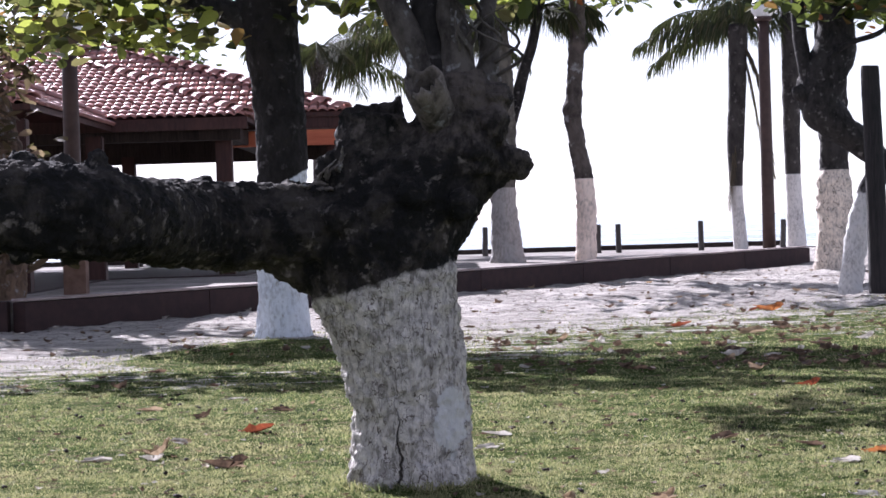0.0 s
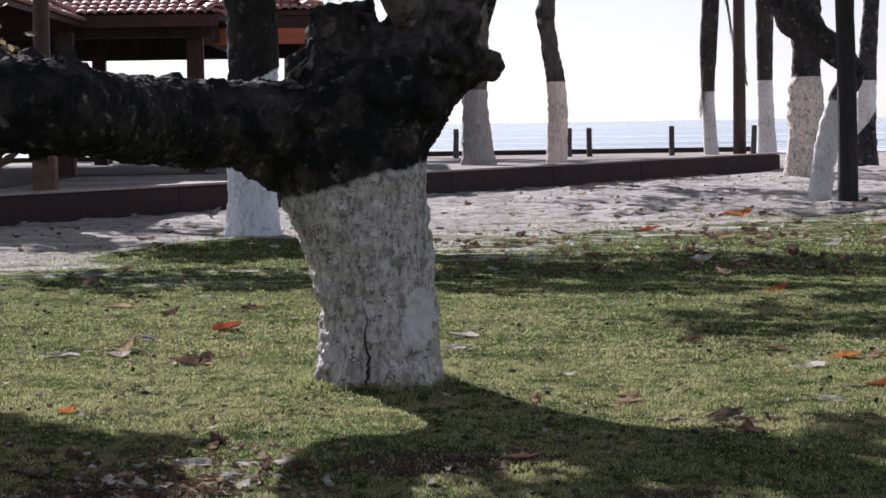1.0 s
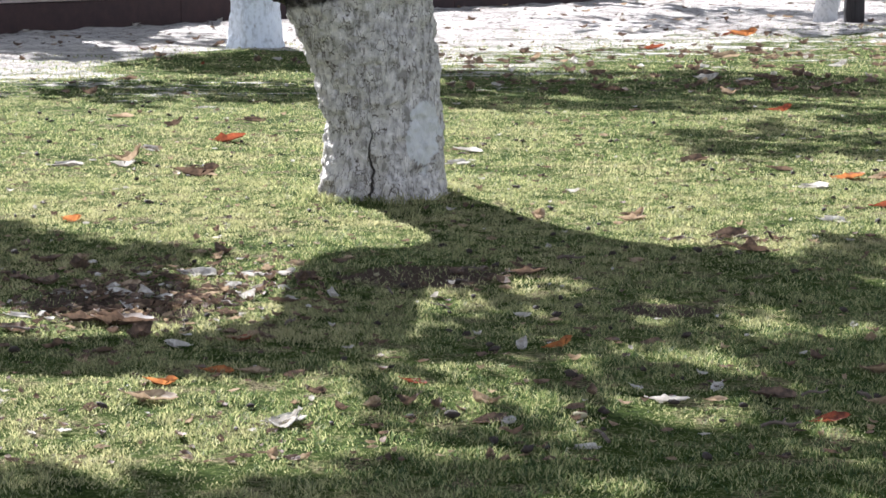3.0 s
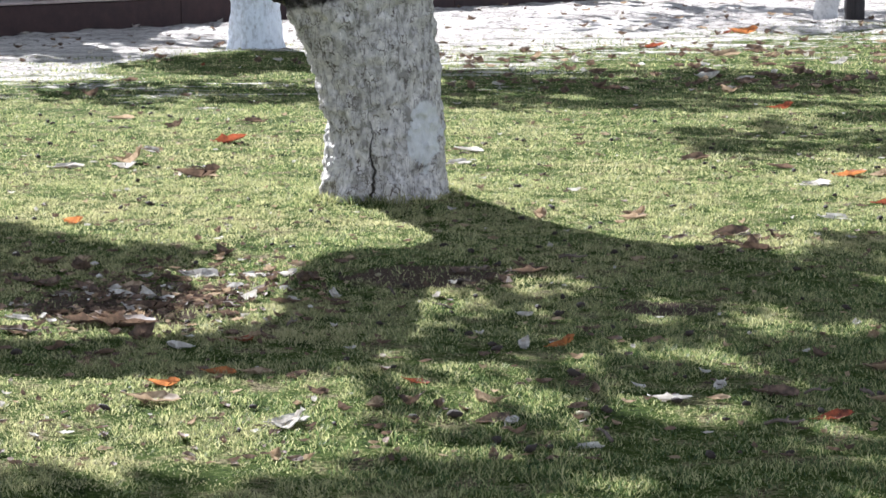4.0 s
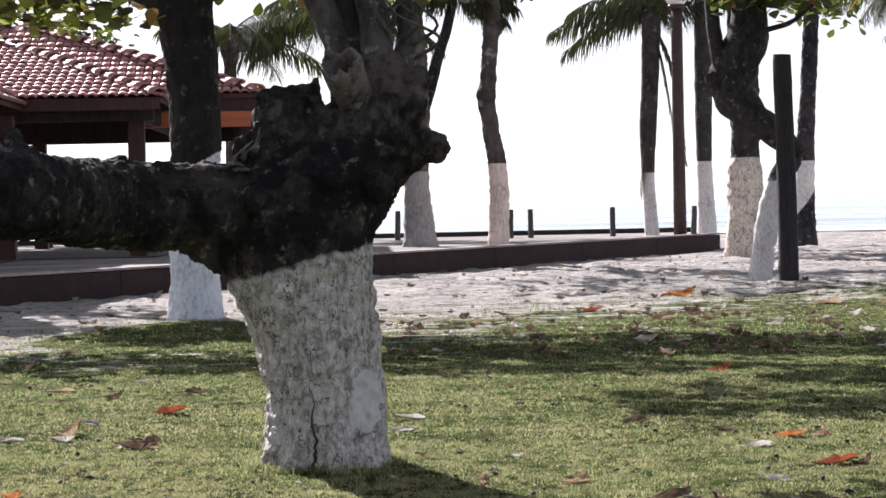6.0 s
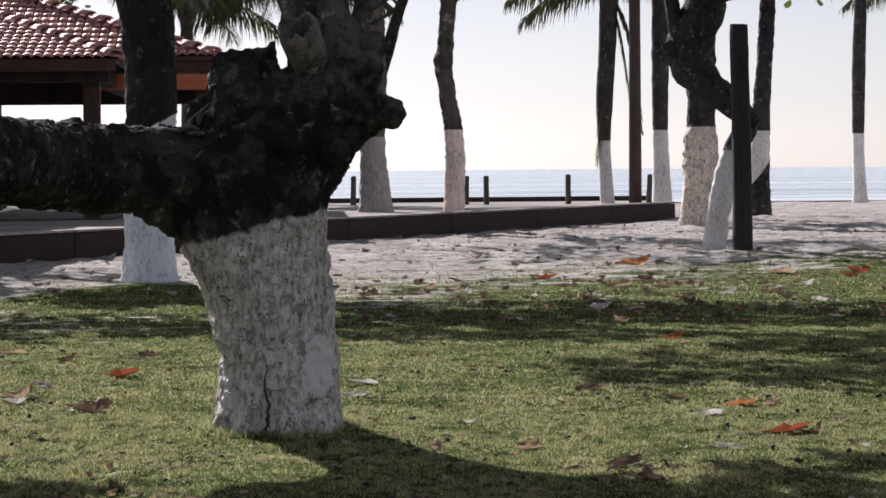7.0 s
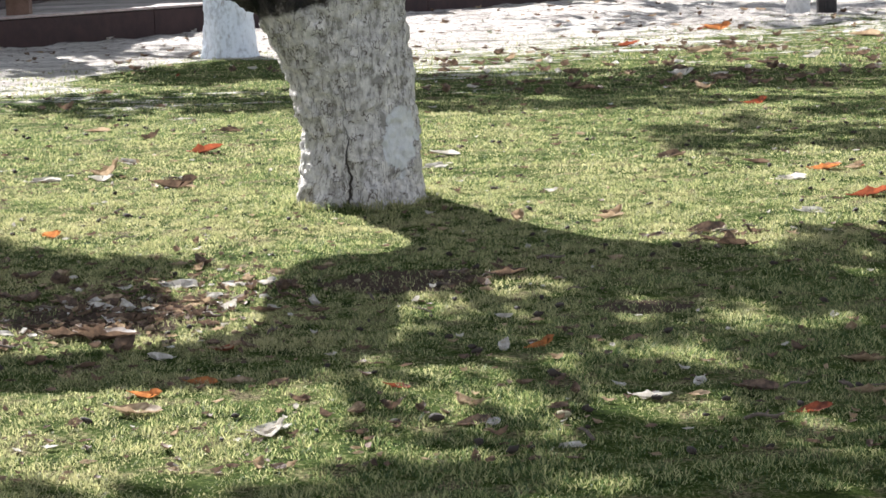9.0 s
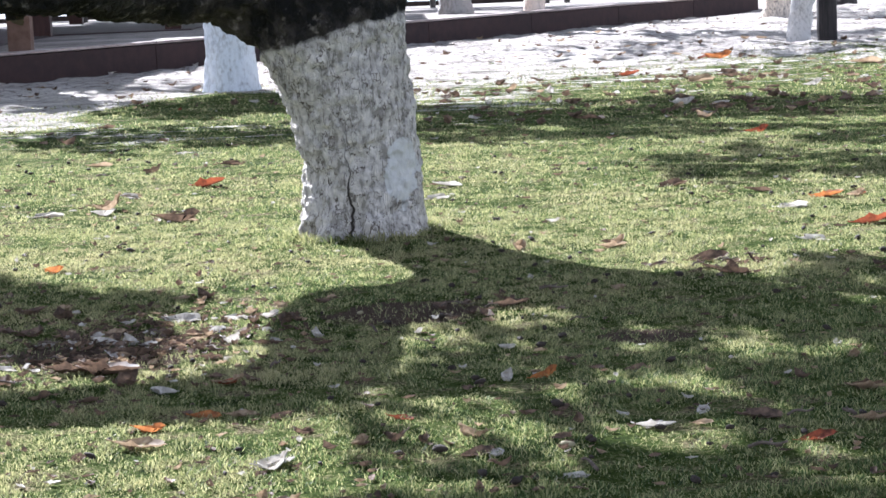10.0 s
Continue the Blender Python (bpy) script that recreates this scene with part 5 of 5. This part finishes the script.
# litter blown over the sand and crumbs all over the lawn
for k in range(1300):
    y = 24 + 29 * rng.random()
    x = rng.uniform(-0.22, 0.28) * y
    if y > 41.0 + 1.55 * (x - 0.2):
        continue
    litter(str(rng.choice(["brown", "brown", "tan", "pale", "brown"])), x, y, 0.2 + 0.8 * rng.random() ** 2, rng.uniform(0, 360), int(rng.integers(4)), rng.uniform(-15, 15))
for k in range(420):
    y = 5.6 + 17 * rng.random() ** 1.1
    x = rng.uniform(-0.28, 0.30) * y
    litter(str(rng.choice(["brown", "brown", "tan", "pale"], p=[0.5, 0.25, 0.18, 0.07])), x, y, rng.uniform(0.18, 0.4), rng.uniform(0, 360), int(rng.integers(4)), rng.uniform(-30, 30))
for k in range(170):
    y = 19.5 + 7 * rng.random()
    litter(str(rng.choice(["brown", "brown", "brown", "pale"])), rng.uniform(0.01, 0.28) * y, y, rng.uniform(0.4, 1.1), rng.uniform(0, 360), int(rng.integers(4)), rng.uniform(-30, 30))
for k in range(1900):
    y = 5.6 + 20 * rng.random() ** 1.3
    x = rng.uniform(-0.28, 0.30) * y
    litter(str(rng.choice(["brown", "brown", "tan", "pale"], p=[0.45, 0.25, 0.2, 0.1])), x, y, rng.uniform(0.08, 0.24), rng.uniform(0, 360), int(rng.integers(4)), rng.uniform(-30, 30))

# drifts of withered leaves and sticks
for cx, cy, n, wide in ((1.42, 9.85, 12, 0.16), (-1.2, 7.95, 14, 0.25), (-1.35, 8.9, 9, 0.2), (0.35, 8.9, 7, 0.2), (0.1, 6.25, 5, 0.1), (3.2, 20.5, 22, 0.9), (4.6, 26.5, 24, 1.1), (1.2, 24.5, 12, 0.8), (-3.4, 19.0, 10, 0.9)):
    for k in range(n):
        x, y = cx + rng.normal(0, wide), cy + rng.normal(0, wide * 0.8)
        (fallen if cy < 12 else litter)(str(rng.choice(["brown", "brown", "brown", "tan"])), x, y, rng.uniform(0.3, 0.65) * (1.0 if cy < 12 else 1.5), rng.uniform(0, 360), int(rng.integers(4)), rng.uniform(-25, 25))

# the drift that has gathered in the shade beside the long limb
for k in range(46):
    x, y = rng.normal(-1.2, 0.3), rng.normal(8.2, 0.5)
    fallen(str(rng.choice(["brown", "brown", "tan", "pale"], p=[0.45, 0.25, 0.2, 0.1])), x, y, rng.uniform(0.25, 0.8), rng.uniform(0, 360), int(rng.integers(4)), rng.uniform(-30, 30))
for k in range(22):
    x, y = rng.normal(-0.65, 0.22), rng.normal(8.55, 0.3)
    fallen(str(rng.choice(["brown", "tan", "pale"])), x, y, rng.uniform(0.25, 0.6), rng.uniform(0, 360), int(rng.integers(4)), rng.uniform(-30, 30))
for k in range(520):
    litter(str(rng.choice(["brown", "brown", "tan", "pale"], p=[0.45, 0.25, 0.2, 0.1])), rng.normal(-1.1, 0.42), rng.normal(8.3, 0.55), rng.uniform(0.1, 0.32), rng.uniform(0, 360), int(rng.integers(4)), rng.uniform(-40, 40))

verts, faces, slots = [], [], []
litter_mesh = bpy.data.meshes.new("leaf_litter")
for slot, (kind, bits) in enumerate(LITTER.items()):
    litter_mesh.materials.append(KINDS[kind][0][0].materials[0])
    for me, m in bits:
        n = len(verts)
        verts += [tuple(m @ v.co) for v in me.vertices]
        faces += [tuple(n + i for i in p.vertices) for p in me.polygons]
        slots += [slot] * len(me.polygons)
litter_mesh.from_pydata(verts, [], faces)
litter_mesh.polygons.foreach_set("material_index", slots)
tagged(new("leaf_litter", litter_mesh), "scattered crumbs of dry leaves on lawn and sand", "leaf litter", kind="stuff")


def nut_mesh(mat, seed):
    bm = bmesh.new()
    bmesh.ops.create_icosphere(bm, subdivisions=2, radius=0.5)
    sharp = Vector((seed * 3.1, 1.3, 0))
    for v in bm.verts:
        v.co *= 1 + 0.45 * noise.noise(v.co * 2.2 + sharp) + 0.25 * noise.noise(v.co * 5.0 + sharp)
        v.co = Vector((v.co.x * 1.5, v.co.y, v.co.z * 0.7 + 0.2))
    return mesh_of("fallen_fruit", bm, mat)


NUTS = [nut_mesh(NUT, 1), nut_mesh(NUT, 5), nut_mesh(NUT, 9), nut_mesh(NUT_PALE, 3)]
for k in range(300):
    y = 5.6 + 13 * rng.random() ** 1.05
    x = rng.uniform(-0.27, 0.29) * y
    if (x + 0.215) ** 2 + (y - 11.5) ** 2 < 0.3:
        continue
    s = 0.014 + 0.019 * rng.random() ** 1.5
    pale = rng.random() < 0.12
    ob = new("fallen_fruit", NUTS[3 if pale else int(rng.integers(3))])
    ob.matrix_basis = pose(x, y, gz(x, y) + 0.008, rng.uniform(-20, 20), rng.uniform(-20, 20), rng.uniform(0, 360)) @ Matrix.Diagonal((s, s, s, 1))
    tagged(ob, "small pale fallen fruit in the grass" if pale else "small dark fallen fruit in the grass", "fruit", "fallen fruit")


def twig(x, y, length, turn, r=0.006):
    bm = bmesh.new()
    tube(bm, [(-length / 2, 0, 0.01, r), (-length * 0.15, length * 0.05, 0.02, r), (length * 0.2, -length * 0.03, 0.015, r * 0.8), (length / 2, length * 0.06, 0.02, r * 0.5)], 6, 3, 0.1, 20.0, x)
    tube(bm, [(0, 0.0, 0.016, r * 0.7), (length * 0.12, length * 0.12, 0.03, r * 0.4)], 5, 2)
    ob = part("twig", bm, TWIG)
    ob.matrix_basis = pose(x, y, gz(x, y) + 0.006, 0, 0, turn)
    tagged(ob, "thin dead twig lying on the grass", "twig", "dead twigs")


for k in range(45):
    y = 5.8 + 16 * rng.random() ** 1.3
    x = rng.uniform(-0.26, 0.28) * y
    twig(x, y, rng.uniform(0.05, 0.16), rng.uniform(0, 360), rng.uniform(0.003, 0.007))
for cx, cy in ((1.42, 9.8), (-1.2, 8.1), (0.4, 8.8)):
    for k in range(5):
        twig(cx + rng.normal(0, 0.2), cy + rng.normal(0, 0.15), rng.uniform(0.06, 0.16), rng.uniform(-60, 60), rng.uniform(0.002, 0.0045))


# ---- the lawn's blades ----
def build_grass():
    r = np.random.default_rng(5)
    verts, faces = [], []

    def sow(y0, y1, per, tall, wide):
        n = int((y1 - y0) * 0.31 * (y0 + y1) * per)
        ys = np.sqrt(r.uniform(y0 * y0, y1 * y1, n))
        xs = r.uniform(-0.30, 0.32, n) * ys
        for x, y in zip(xs, ys):
            thin = noise.noise(Vector((x * 1.9, y * 1.9, 3))) + 0.6 * noise.noise(Vector((x * 6, y * 6, 1)))
            far = (y - 0.9 * x - 20) / 9 + 0.8 * noise.noise(Vector((x * 0.5, y * 1.4, 9))) - 3.0 * math.exp(-((x + 1.9) / 1.4) ** 2 - ((y - 23.6) / 2.1) ** 2)
            if thin < r.uniform(-0.95, 0.15) or far > r.uniform(0, 1) or (x + 0.215) ** 2 + (y - 11.5) ** 2 < 0.12:
                continue
            if any(((x - a) / b) ** 2 + ((y - c) / d) ** 2 < 1.1 + 1.6 * thin for a, c, b, d in SOIL) and r.random() < 0.8:
                continue
            tuft = noise.noise(Vector((x * 15, y * 9, 6)))
            if tuft < -0.2 and r.random() < 0.6:
                continue
            h = tall * r.uniform(0.45, 1.15) * (1 + 0.5 * max(-0.6, min(0.8, thin))) * (1 + 0.9 * max(-0.5, min(0.8, tuft)))
            if (x + 0.2) ** 2 + (y - 11.5) ** 2 < 0.24:
                h *= 2.8
            a = r.uniform(0, 6.283)
            w = wide * r.uniform(0.7, 1.2)
            z = gz(x, y) - 0.003
            lx, ly = r.normal(0, 0.55) * h, r.normal(0, 0.55) * h
            c, s = math.cos(a) * w, math.sin(a) * w
            k = len(verts)
            verts.extend(((x - c, y - s, z), (x + c, y + s, z), (x + lx * 0.45 + c * 0.7, y + ly * 0.45 + s * 0.7, z + h * 0.6), (x + lx * 0.45 - c * 0.7, y + ly * 0.45 - s * 0.7, z + h * 0.6), (x + lx, y + ly, z + h * 0.95)))
            faces.extend(((k, k + 1, k + 2, k + 3), (k + 3, k + 2, k + 4)))

    sow(5.2, 8.5, 15000, 0.018, 0.0021)
    sow(8.5, 12.5, 9000, 0.018, 0.0026)
    sow(12.5, 19.0, 3200, 0.019, 0.0036)
    sow(19.0, 34.0, 480, 0.022, 0.007)
    me = bpy.data.meshes.new("grass")
    me.from_pydata(verts, [], faces)
    me.materials.append(GRASS)
    tagged(new("grass", me), "short sunlit lawn grass with dry patches", "grass", kind="stuff")


build_grass()
